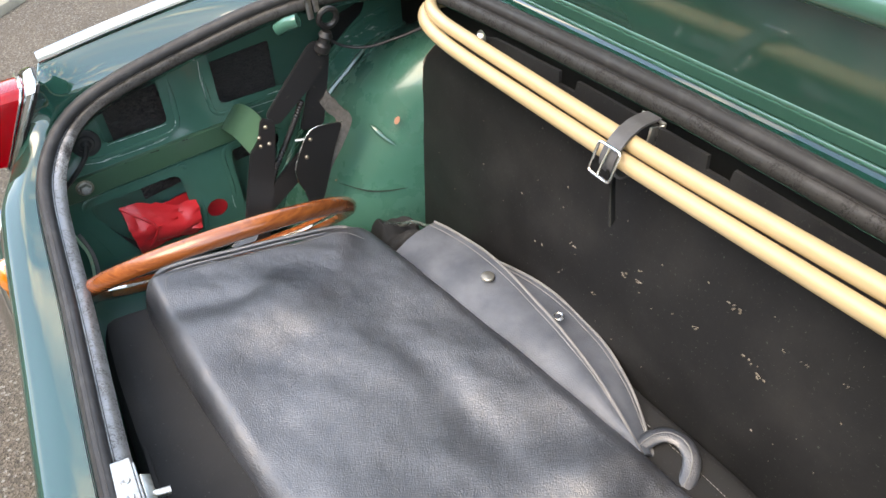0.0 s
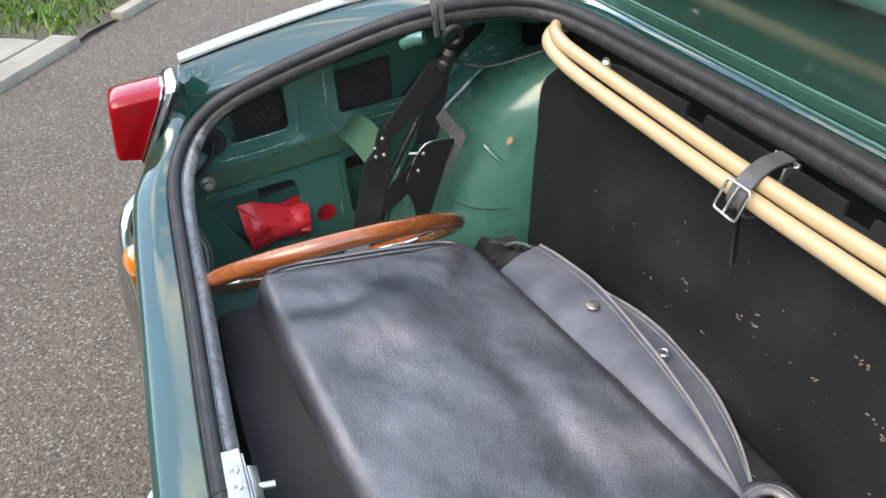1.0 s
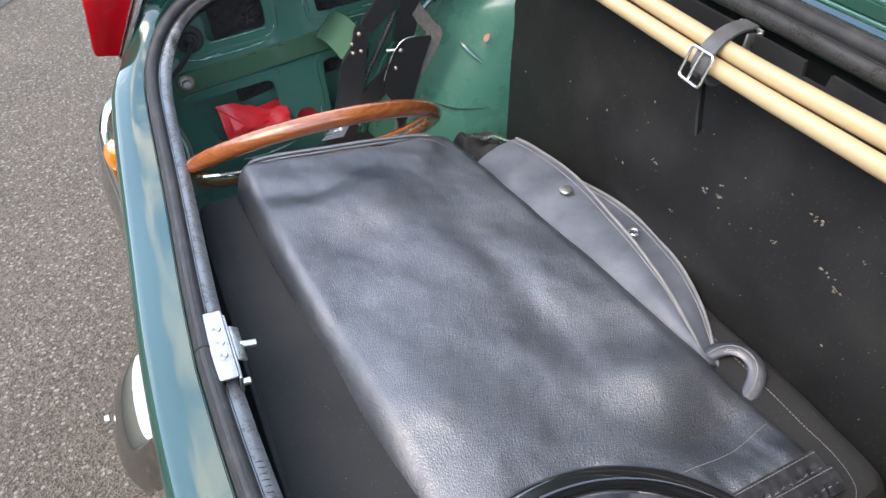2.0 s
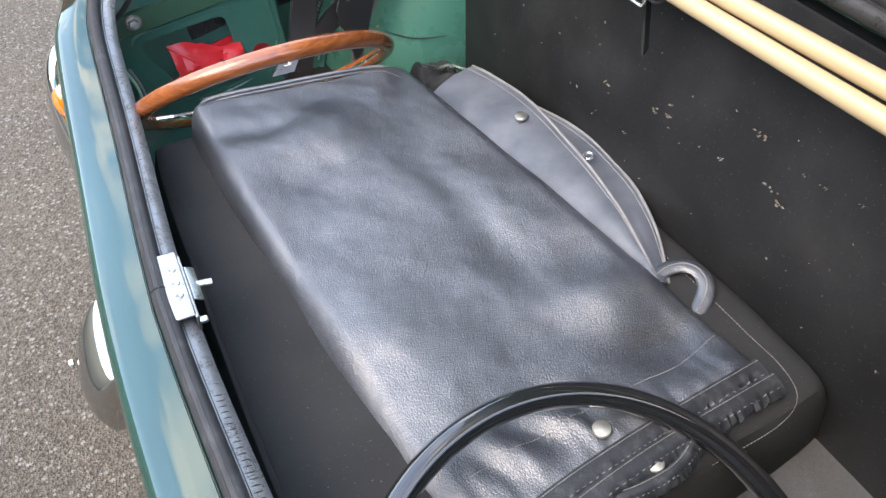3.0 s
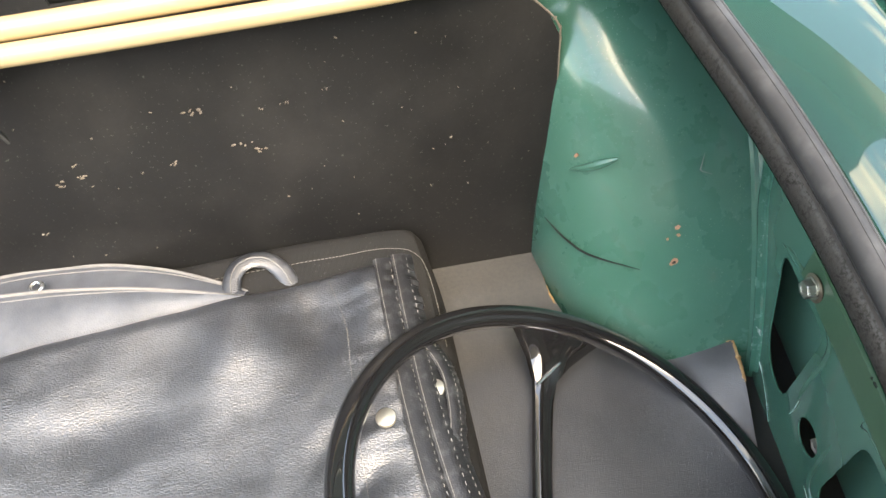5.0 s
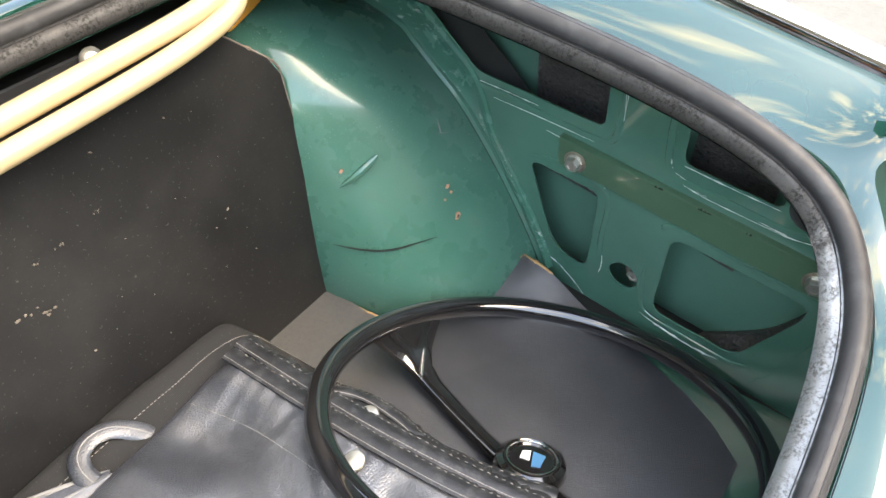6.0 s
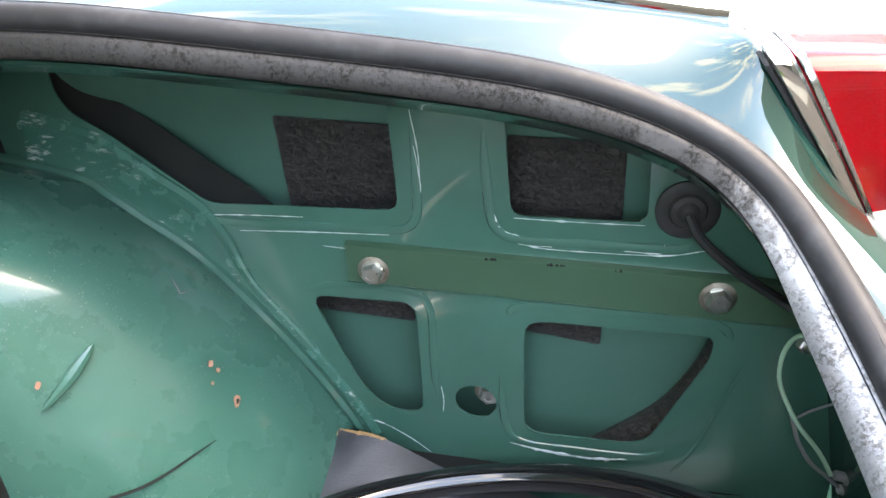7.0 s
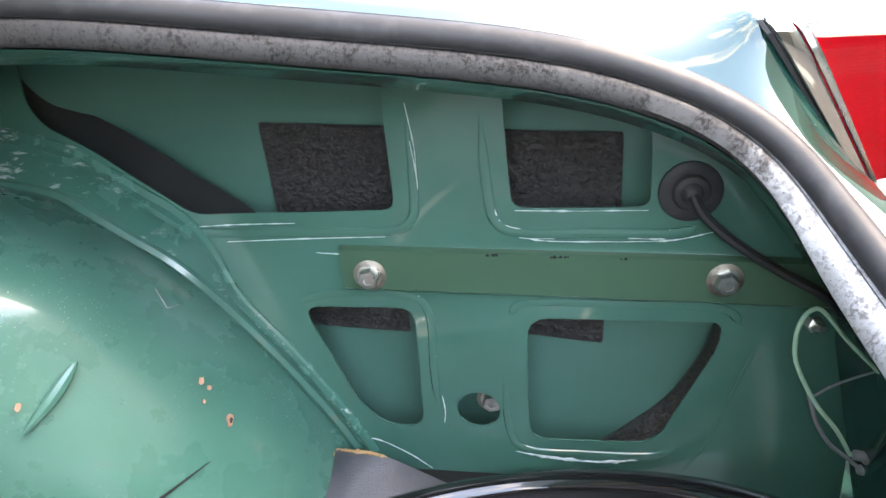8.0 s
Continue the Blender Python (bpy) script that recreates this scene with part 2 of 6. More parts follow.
m = Mat("bitumen_damping_pad", (0.016, 0.015, 0.015), 0.42)
m.colour(m.mix(m.noise(60, 5), (0.022, 0.020, 0.020), (0.060, 0.054, 0.053)))
m.bump(m.ramp(m.noise(210, 4, 0.6, m.mapped((0.7, 1, 1.0))), 0.40, 0.64), 0.9, 0.003)
BITUMEN = m.mat
# near-black that paints recess shade; also joints, worn spots and the strap tail
m = Mat("black_shade_and_marks", (0.010, 0.011, 0.011), 0.8)
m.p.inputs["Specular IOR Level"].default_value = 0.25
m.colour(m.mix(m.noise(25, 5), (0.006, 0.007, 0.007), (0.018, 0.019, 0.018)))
SHADE_AND_MARKS = m.mat
m = Mat("red_vinyl", (0.62, 0.022, 0.030), 0.38)
m.colour(m.mix(m.noise(40, 4), (0.56, 0.014, 0.020), (0.70, 0.028, 0.036))).bump(m.noise(60, 3), 0.2, 0.002)
RED = m.mat
m = Mat("dried_glue", (0.03, 0.029, 0.027), 0.7)
m.colour(m.mix(m.noise(300, 4), (0.016, 0.015, 0.014), (0.055, 0.052, 0.048)))
GLUE = m.mat


def lens_mat(name, colour):
    m = Mat(name, colour, 0.08)
    m.p.inputs["Specular IOR Level"].default_value = 0.25
    m.p.inputs["Transmission Weight"].default_value = 0.5
    m.p.inputs["IOR"].default_value = 1.45
    m.colour(m.mix(m.ramp(m.noise(25), 0.3, 0.7), colour, tuple(q * 0.8 for q in colour)))
    m.bump(m.wave(160, m.mapped((0.2, 1, 1)), 0, "Z"), 0.04, 0.0012)
    return m.mat


LENS_RED, LENS_AMBER = lens_mat("red_lamp_lens", (0.44, 0.001, 0.008)), lens_mat("amber_lamp_lens", (0.85, 0.24, 0.006))

m = Mat("asphalt", (0.06, 0.06, 0.058), 0.9)
grey, chips = m.n.new("ShaderNodeRGBToBW"), m.n.new("ShaderNodeRGBToBW")
m.l.new(m.voronoi(300, "F1", None, "Color"), grey.inputs[0])
m.l.new(m.voronoi(115, "F1", None, "Color"), chips.inputs[0])
fine = m.mix(m.ramp(m.noise(2.2, 7), 0.35, 0.7), m.mix(m.ramp(grey.outputs[0], 0.2, 0.9), (0.046, 0.036, 0.026), (0.165, 0.136, 0.102)), m.mix(m.ramp(grey.outputs[0], 0.2, 0.9), (0.038, 0.030, 0.022), (0.130, 0.108, 0.082)))
pale = m.mul(m.ramp(chips.outputs[0], 0.62, 0.68), m.ramp(m.voronoi(115), 0.34, 0.42, (1, 1, 1), (0, 0, 0)))
m.colour(m.mix(pale, fine, m.mix(m.noise(60, 3), (0.15, 0.135, 0.115), (0.25, 0.235, 0.205))))
m.bump(m.voronoi(300), 1.0, 0.004).bump(m.noise(60, 5), 0.4, 0.003)
ASPHALT = m.mat
m = Mat("concrete_slab", (0.40, 0.38, 0.33), 0.85)
m.colour(m.mix(m.ramp(m.noise(8, 8, 0.7), 0.35, 0.7), (0.25, 0.23, 0.18), (0.16, 0.145, 0.115))).bump(m.noise(90, 6), 0.5, 0.003)
CONCRETE = m.mat
m = Mat("dark_soil", (0.05, 0.04, 0.028), 0.95)
m.colour(m.mix(m.noise(30, 7), (0.03, 0.025, 0.016), (0.11, 0.095, 0.06))).bump(m.noise(60, 5), 0.9, 0.01)
SOIL = m.mat
m = Mat("grass_blades", (0.10, 0.19, 0.035), 0.5)
rnd = m.n.new("ShaderNodeNewGeometry").outputs["Random Per Island"]
m.colour(m.mix(rnd, (0.035, 0.10, 0.012), (0.15, 0.24, 0.045)))
m.p.inputs["Subsurface Weight"].default_value = 0.0
GRASS = m.mat
m = Mat("green_wire_sheath", (0.30, 0.50, 0.34), 0.4)
m.colour(m.mix(m.noise(60), (0.26, 0.46, 0.30), (0.38, 0.58, 0.42)))
WIRE_GREEN = m.mat
m = Mat("grey_plastic", (0.16, 0.16, 0.165), 0.5)
m.colour(m.mix(m.noise(60), (0.12, 0.12, 0.125), (0.22, 0.22, 0.22)))
GREYPLASTIC = m.mat
m = Mat("bare_chip", (0.42, 0.20, 0.12), 0.7)
m.colour(m.mix(m.noise(300), (0.50, 0.30, 0.20), (0.30, 0.10, 0.06)))
CHIP = m.mat
m = Mat("pale_scuff", (0.16, 0.14, 0.11), 0.8)
m.colour(m.mix(m.noise(400), (0.22, 0.19, 0.155), (0.07, 0.06, 0.05)))
SCUFF = m.mat
m = Mat("badge_blue", (0.02, 0.16, 0.36), 0.2, 0, 0.5)
m.colour(m.mix(m.noise(90), (0.04, 0.16, 0.31), (0.06, 0.21, 0.38)))
BADGE_BLUE = m.mat
m = Mat("badge_white", (0.75, 0.77, 0.78), 0.2, 0, 0.5)
m.colour(m.mix(m.noise(90), (0.70, 0.72, 0.73), (0.80, 0.82, 0.82)))
BADGE_WHITE = m.mat
m = Mat("yellow_lacquer", (0.62, 0.26, 0.03), 0.5)
m.colour(m.mix(m.noise(40), (0.50, 0.20, 0.02), (0.70, 0.32, 0.05)))
YELLOW = m.mat
m = Mat("pale_thread", (0.42, 0.41, 0.40), 0.8)
m.colour(m.mix(m.noise(300), (0.13, 0.125, 0.118), (0.26, 0.25, 0.23)))
THREAD = m.mat

m = Mat("weathered_render", (0.22, 0.19, 0.15), 0.9)
m.colour(m.mix(m.ramp(m.noise(1.5, 8, 0.65), 0.35, 0.7), (0.15, 0.13, 0.10), (0.085, 0.078, 0.062))).bump(m.noise(40, 5), 0.5, 0.01)
RENDERED = m.mat
m = Mat("red_brown_brickwork", (0.20, 0.09, 0.06), 0.9)
courses = m.n.new("ShaderNodeTexBrick")
courses.inputs["Color1"].default_value, courses.inputs["Color2"].default_value, courses.inputs["Mortar"].default_value = (0.21, 0.085, 0.055, 1), (0.13, 0.055, 0.038, 1), (0.24, 0.21, 0.17, 1)
courses.inputs["Scale"].default_value, courses.inputs["Brick Width"].default_value, courses.inputs["Row Height"].default_value, courses.inputs["Mortar Size"].default_value = 1.0, 0.225, 0.075, 0.006
m.l.new(m.mapped((1, 1, 1), (math.pi / 2, 0, math.pi / 2)), courses.inputs["Vector"])
m.colour(courses.outputs["Color"]).bump(m.noise(60, 5), 0.4, 0.004)
BRICKWORK = m.mat
m = Mat("pale_painted_render", (0.6, 0.59, 0.56), 0.85)
m.colour(m.mix(m.ramp(m.noise(1.2, 7, 0.6), 0.35, 0.7), (0.66, 0.65, 0.62), (0.54, 0.53, 0.50))).bump(m.noise(40, 5), 0.4, 0.008)
WHITEWASH = m.mat
# whitish coat for old sealer and for glints painted on edges
m = Mat("white_sealer_glint", (0.55, 0.60, 0.58), 0.35)
m.colour(m.mix(m.noise(200, 4), (0.62, 0.66, 0.64), (0.20, 0.30, 0.26))).bump(m.noise(260, 3), 0.4, 0.0008)
SEALER_GLINT = m.mat
m = Mat("pale_concrete", (0.5, 0.48, 0.43), 0.85)
m.colour(m.mix(m.ramp(m.noise(14, 8, 0.7), 0.3, 0.75), (0.135, 0.130, 0.116), (0.098, 0.094, 0.083))).bump(m.noise(120, 6), 0.5, 0.002)
PALE_CONCRETE = m.mat
from mathutils.bvhtree import BVHTree



# ---------------------------------------------------------------- mesh helpers
def thing(name, label, category, group="", kind="", at=(0, 0, 0)):
    ob = new(name)
    ob.location = at
    ob.empty_display_size = 0.02
    return tagged(ob, label, category, group, kind)


def part(name, bm, material, parent=None, label="", smooth=True):
    bm.normal_update()
    me = bpy.data.meshes.new(name)
    bm.to_mesh(me)
    bm.free()
    me.materials.append(material)
    if smooth:
        me.shade_smooth()
        me.set_sharp_from_angle(angle=radians(38))
    ob = new(name, me)
    if parent:
        ob.parent = parent
        if parent.parent is None:
            ob.matrix_parent_inverse = Matrix.Translation(parent.location).inverted()
    if label:
        tagged(ob, label)
    return ob


def curve_through(points, count):
    """Evenly parametrised Catmull-Rom samples through control points."""
    p = [Vector(q) for q in points]
    p = [2 * p[0] - p[1], *p, 2 * p[-1] - p[-2]]
    out = []
    for k in range(count):
        s = k / (count - 1) * (len(p) - 3)
        i = min(int(s), len(p) - 4)
        t, (a, b, c, d) = s - i, p[i : i + 4]
        out.append(0.5 * (2 * b + (c - a) * t + (2 * a - 5 * b + 4 * c - d) * t * t + (3 * b - a - 3 * c + d) * t**3))
    return out


def even_curve(points, count):
    """Centripetal spline samples through unevenly spaced points, without overshoot."""
    p = [Vector(q) for q in points]
    p = [2 * p[0] - p[1], *p, 2 * p[-1] - p[-2]]
    k = [0.0]
    for i in range(len(p) - 1):
        k.append(k[-1] + max(1e-5, (p[i + 1] - p[i]).length) ** 0.5)
    out = []
    for s in range(count):
        t = k[1] + (k[-2] - k[1]) * s / (count - 1)
        i = 1
        while i < len(p) - 3 and t > k[i + 1]:
            i += 1
        mix = lambda u, v, ku, kv: u * ((kv - t) / (kv - ku)) + v * ((t - ku) / (kv - ku))
        a1, a2, a3 = (mix(p[j], p[j + 1], k[j], k[j + 1]) for j in (i - 1, i, i + 1))
        b1, b2 = mix(a1, a2, k[i - 1], k[i + 1]), mix(a2, a3, k[i], k[i + 2])
        out.append(mix(b1, b2, k[i], k[i + 1]))
    return out


def add_grid(bm, rows, close_u=False, close_v=False):
    """Quads over rows of points."""
    vs = [[bm.verts.new(p) for p in r] for r in rows]
    nr, nc = len(vs), len(vs[0])
    for i in range(nr if close_u else nr - 1):
        for j in range(nc if close_v else nc - 1):
            bm.faces.new((vs[i][j], vs[(i + 1) % nr][j], vs[(i + 1) % nr][(j + 1) % nc], vs[i][(j + 1) % nc]))
    return vs


def add_tube(bm, points, r, sides=10, closed=False, caps=True, flat=1.0, up=None):
    """A tube along points; r is one radius or one for each point; flat squashes it along up."""
    pts = [Vector(p) for p in points]
    n = len(pts)
    radii = r if isinstance(r, (list, tuple)) else [r] * n
    side = None
    rings = []
    for i, p in enumerate(pts):
        a = pts[(i - 1) % n] if closed or i else p
        b = pts[(i + 1) % n] if closed or i < n - 1 else p
        d = (b - a).normalized()
        if up is not None:
            side = d.cross(Vector(up)).normalized()
        elif side is None:
            side = d.orthogonal().normalized()
        else:
            side = (side - d * side.dot(d)).normalized()
        other = side.cross(d).normalized()
        rings.append([p + radii[i] * (math.cos(q) * side + flat * math.sin(q) * other) for q in (2 * math.pi * k / sides for k in range(sides))])
    vs = add_grid(bm, rings, closed, True)
    if caps and not closed:
        bm.faces.new(list(reversed(vs[0])))
        bm.faces.new(vs[-1])
    return vs


def add_box(bm, m, size, bevel=0.0, seg=2):
    made = bmesh.ops.create_cube(bm, size=1.0, matrix=m @ Matrix.Diagonal((*size, 1)))["verts"]
    if bevel:
        edges = {e for v in made for e in v.link_edges}
        bmesh.ops.bevel(bm, geom=list(edges), offset=bevel, segments=seg, profile=0.5, affect="EDGES")


def add_lathe(bm, m, profile, steps=24):
    """Revolves (radius, height) pairs about m's z axis; a radius of 0 ends in a fan."""
    rows = [[m @ Vector((r * math.cos(a), r * math.sin(a), h)) for a in (2 * math.pi * k / steps for k in range(steps))] for r, h in profile]
    vs = add_grid(bm, rows, False, True)
    for ring, (r, h), back in ((vs[0], profile[0], True), (vs[-1], profile[-1], False)):
        bm.faces.new(list(reversed(ring)) if back else ring)


def add_sheet(bm, rows, thick, axis=None):
    """A sheet over rows of points, given thickness along its normals (or axis)."""
    rows = [[Vector(p) for p in r] for r in rows]
    nr, nc = len(rows), len(rows[0])
    back = []
    for i in range(nr):
        line = []
        for j in range(nc):
            du = rows[min(i + 1, nr - 1)][j] - rows[max(i - 1, 0)][j]
            dv = rows[i][min(j + 1, nc - 1)] - rows[i][max(j - 1, 0)]
            n = Vector(axis) if axis else du.cross(dv).normalized()
            line.append(rows[i][j] - n * thick)
        back.append(line)
    a, b = add_grid(bm, rows), add_grid(bm, [list(reversed(r)) for r in back])
    for i in range(nr - 1):
        bm.faces.new((a[i + 1][0], a[i][0], b[i][-1], b[i + 1][-1]))
        bm.faces.new((a[i][-1], a[i + 1][-1], b[i + 1][0], b[i][0]))
    for j in range(nc - 1):
        bm.faces.new((a[0][j], a[0][j + 1], b[0][nc - 2 - j], b[0][nc - 1 - j]))
        bm.faces.new((a[-1][j + 1], a[-1][j], b[-1][nc - 1 - j], b[-1][nc - 2 - j]))
    bmesh.ops.recalc_face_normals(bm, faces=bm.faces[:])


def rounded(poly, r=0.008, seg=4):
    """A polygon of (u, v) with its corners rounded."""
    out, n = [], len(poly)
    for i in range(n):
        a, b, c = (Vector(poly[k % n]) for k in (i - 1, i, i + 1))
        cut = min(r, (a - b).length * 0.45, (c - b).length * 0.45)
        p, q = b + (a - b).normalized() * cut, b + (c - b).normalized() * cut
        for k in range(seg + 1):
            t = k / seg
            out.append((1 - t) ** 2 * p + 2 * t * (1 - t) * b + t * t * q)
    return out


def add_plate(bm, outer, holes, thick, place):
    """A flat plate in (u, v) with holes; place(u, v, w) gives the point in space."""
    edges, loops = [], []
    for loop in [outer, *holes]:
        vs = [bm.verts.new((p[0], p[1], 0)) for p in loop]
        loops.append(vs)
        edges += [bm.edges.new((vs[i], vs[(i + 1) % len(vs)])) for i in range(len(vs))]
    filled = bmesh.ops.triangle_fill(bm, use_beauty=True, edges=edges)["geom"]
    faces = [f for f in filled if isinstance(f, bmesh.types.BMFace)]
    grown = bmesh.ops.extrude_face_region(bm, geom=faces)["geom"]
    for v in grown:
        if isinstance(v, bmesh.types.BMVert):
            v.co.z = thick
    for v in bm.verts:
        if v.is_valid:
            v.co = place(*v.co)
    bmesh.ops.recalc_face_normals(bm, faces=bm.faces[:])


def smooth_step(t):
    t = max(0.0, min(1.0, t))
    return t * t * (3 - 2 * t)


def add_cushion(bm, corners, base, nu=50, nv=70, edge=0.03, wobble=0.004, scale=9.0, seed=0.0, crease=None, corner=0.0):
    """A soft folded slab over four top corners (a b c d, round), with rounded edges going down to base."""
    a, b, c, d = (Vector(p) for p in corners)
    rows = []
    for i in range(nu + 1):
        u, line = i / nu, []
        for j in range(nv + 1):
            v = j / nv
            ss, tt = 2 * u - 1, 2 * v - 1
            su, sv = (ss * (1 - corner * abs(tt) ** 7) + 1) / 2, (tt * (1 - corner * 0.6 * abs(ss) ** 7) + 1) / 2
            p = (a * (1 - su) + b * su) * (1 - sv) + (d * (1 - su) + c * su) * sv
            w, h = ((a - b).length + (c - d).length) / 2, ((a - d).length + (b - c).length) / 2
            far = min(u * w, (1 - u) * w, v * h, (1 - v) * h)
            fx, fy = min(u, 1 - u) * w / edge, min(v, 1 - v) * h / edge
            k = 1.0
            for q in (fx, fy):
                q = min(1.0, q)
                k *= math.sqrt(max(0.0, 1 - (1 - q) ** 2))
            z = base + (p.z - base) * (0.18 + 0.82 * k)
            z += wobble * k * (noise.noise(Vector((p.x * scale, p.y * scale, seed))) + 0.5 * noise.noise(Vector((p.x * scale * 2.3, p.y * scale * 2.3, seed + 7))))
            if crease:
                z += k * crease(u, v)
            line.append((p.x, p.y, z))
        rows.append(line)
    top = add_grid(bm, rows)
    ring = [top[0][j] for j in range(nv)] + [top[i][nv] for i in range(nu)] + [top[nu][j] for j in range(nv, 0, -1)] + [top[i][0] for i in range(nu, 0, -1)]
    low = [bm.verts.new((v.co.x, v.co.y, base)) for v in ring]
    for i in range(len(ring)):
        bm.faces.new((ring[i], ring[(i + 1) % len(ring)], low[(i + 1) % len(ring)], low[i]))
    bm.faces.new(low)
    bmesh.ops.recalc_face_normals(bm, faces=bm.faces[:])


def flip(points):
    return [(p[0], -p[1], p[2]) for p in points]


# ---------------------------------------------------------------- ground and verge
bm = bmesh.new()
steps = [-400, -60, -12, -5, -3, -2, -1, 0, 1, 2, 3, 5, 12, 60, 400]
add_grid(bm, [[(x, y, 0.0) for x in steps] for y in steps])
bmesh.ops.recalc_face_normals(bm, faces=bm.faces[:])
tagged(part("ground", bm, ASPHALT), "coarse grey asphalt driveway with pale worn stones", "road", kind="structure")

VERGE = pose(-0.14, 2.78, 0, 0, 0, 52)


def slab(x0, x1, y0, y1, label):
    bm = bmesh.new()
    add_box(bm, VERGE @ pose((x0 + x1) / 2, (y0 + y1) / 2, 0.012), (x1 - x0, y1 - y0, 0.05), 0.008)
    return tagged(part("concrete_slab", bm, CONCRETE), label, "paving slab", "verge slabs", "structure")


bm = bmesh.new()
add_grid(bm, [[(x, y, 0.006) for x in (-5.8, -2, -1, 0, 1, 2, 11.8)] for y in (-10.8, -5, -2, -0.85)])
bmesh.ops.recalc_face_normals(bm, faces=bm.faces[:])
tagged(part("pavement", bm, PALE_CONCRETE), "pale sunlit concrete pavement beside the asphalt", "pavement", kind="structure")
slab(-1.55, -0.10, 0.012, 0.135, "narrow pale concrete edging slab beside the asphalt")
slab(-1.55, -0.16, 0.148, 0.95, "broad pale concrete paving slab with dirty joints")
slab(0.16, 1.9, 0.0, 0.06, "narrow grey concrete edging beside the grass")
bm = bmesh.new()
add_grid(bm, [[VERGE @ Vector((-0.12 + 0.1 * i, 0.03 + 0.1 * j, 0.012 + 0.02 * noise.noise(Vector((i * 0.4, j * 0.4, 0))))) for i in range(22)] for j in range(18)])
bmesh.ops.recalc_face_normals(bm, faces=bm.faces[:])
tagged(part("soil", bm, SOIL), "dark earth under the grass verge", "soil", kind="structure")
rng = random.Random(5)
bm = bmesh.new()
for k in range(2600):
    x, y = rng.uniform(-0.1, 1.7), rng.uniform(0.07, 1.5)
    h, a, lean, w = rng.uniform(0.025, 0.10), rng.uniform(0, 6.3), rng.uniform(0.2, 1.1), rng.uniform(0.002, 0.006)
    if rng.random() < 0.22:
        h, w = h * 0.6, w * 3.2
    s, d = Vector((math.cos(a), math.sin(a), 0)), Vector((-math.sin(a), math.cos(a), 0))
    o = VERGE @ Vector((x, y, 0.012))
    p = [o - s * w, o + s * w, o + d * lean * h * 0.5 + s * w * 0.9 + Vector((0, 0, h * 0.7)), o + d * lean * h + Vector((0, 0, h)), o + d * lean * h * 0.5 - s * w * 0.9 + Vector((0, 0, h * 0.7))]
    bm.faces.new([bm.verts.new(q) for q in p])
tagged(part("grass", bm, GRASS, smooth=False), "short green grass and weeds on the verge", "grass", kind="stuff")

# unseen walls added to shape reflections; the brick west one inferred from the chrome
for name, x, y, w, d in (("wall_north", 0, 11.0, 24.3, 0.3), ("wall_south", 0, -11.0, 24.3, 0.3), ("wall_east", 12.0, 0, 0.3, 21.7), ("wall_west", -6.0, 0, 0.3, 21.7)):
    bm = bmesh.new()
    h = {"wall_west": 4.6, "wall_south": 3.4}.get(name, 2.6)
    add_box(bm, Matrix.Translation((x, y, h / 2)), (w, d, h), 0.02)
    finish, text = {"wall_south": (WHITEWASH, "unseen pale painted wall added beside the yard for reflections"), "wall_west": (BRICKWORK, "unseen red-brown brick house wall beside the yard")}.get(name, (RENDERED, "unseen beige rendered wall added round the yard for reflections"))
    tagged(part(name, bm, finish), text, "wall", kind="structure")

# ---------------------------------------------------------------- the car's boot
car = thing("car", "dark green classic open sports car with its boot open", "car")

# Each half of the boot opening, from the middle of its front edge round to the middle of its rear lip.
FAR_LIP = [(0.5669, 0, 0.6756), (0.5658, 0.14, 0.675), (0.5638, 0.3006, 0.672), (0.5572, 0.4115, 0.673), (0.5254, 0.4681, 0.6778), (0.47, 0.4822, 0.6827), (0.3997, 0.4927, 0.6816), (0.3418, 0.5097, 0.6711), (0.2685, 0.5258, 0.6499), (0.19, 0.5314, 0.6294), (0.1416, 0.5322, 0.6158), (0.1075, 0.533, 0.6032), (0.0809, 0.5275, 0.59), (0.059, 0.5134, 0.5746), (0.0414, 0.4918, 0.557), (0.028, 0.4614, 0.5363), (0.0215, 0.3989, 0.5154), (0.0165, 0.3084, 0.499), (0.011, 0.21, 0.489), (0.005, 0.1, 0.4865), (0.0025, 0, 0.486)]
NEAR_LIP = [(0.5669, 0, 0.6756), (0.5653, 0.1406, 0.6751), (0.5633, 0.3009, 0.6721), (0.5566, 0.4111, 0.6734), (0.5253, 0.4653, 0.6778), (0.4704, 0.4759, 0.6811), (0.401, 0.4809, 0.6757), (0.3435, 0.4921, 0.6641), (0.2691, 0.5025, 0.6503), (0.1897, 0.5049, 0.6368), (0.1416, 0.5061, 0.6243), (0.1081, 0.507, 0.6108), (0.0821, 0.5028, 0.5975), (0.0615, 0.4919, 0.5814), (0.0462, 0.477, 0.5608), (0.033, 0.4554, 0.5366), (0.023, 0.399, 0.517), (0.0185, 0.31, 0.501), (0.0125, 0.21, 0.49), (0.0055, 0.1, 0.487), (0.0025, 0, 0.486)]
HALF = 90


def lip(points):
    line = curve_through(points, HALF)
    for _ in range(8):
        line = [line[0]] + [line[i] * 0.5 + (line[i - 1] + line[i + 1]) * 0.25 for i in range(1, HALF - 1)] + [line[-1]]
    return line


loop = lip(FAR_LIP) + [Vector((p.x, -p.y, p.z)) for p in reversed(lip(NEAR_LIP)[1:-1])]


def outward(i):
    a, b = loop[(i - 1) % len(loop)], loop[(i + 1) % len(loop)]
    d = (b - a).normalized()
    return Vector((d.y, -d.x, 0)).normalized() * -1


OUT = [outward(i) for i in range(len(loop))]
if OUT[0].x < 0:
    OUT = [-o for o in OUT]
Z = Vector((0, 0, 1))

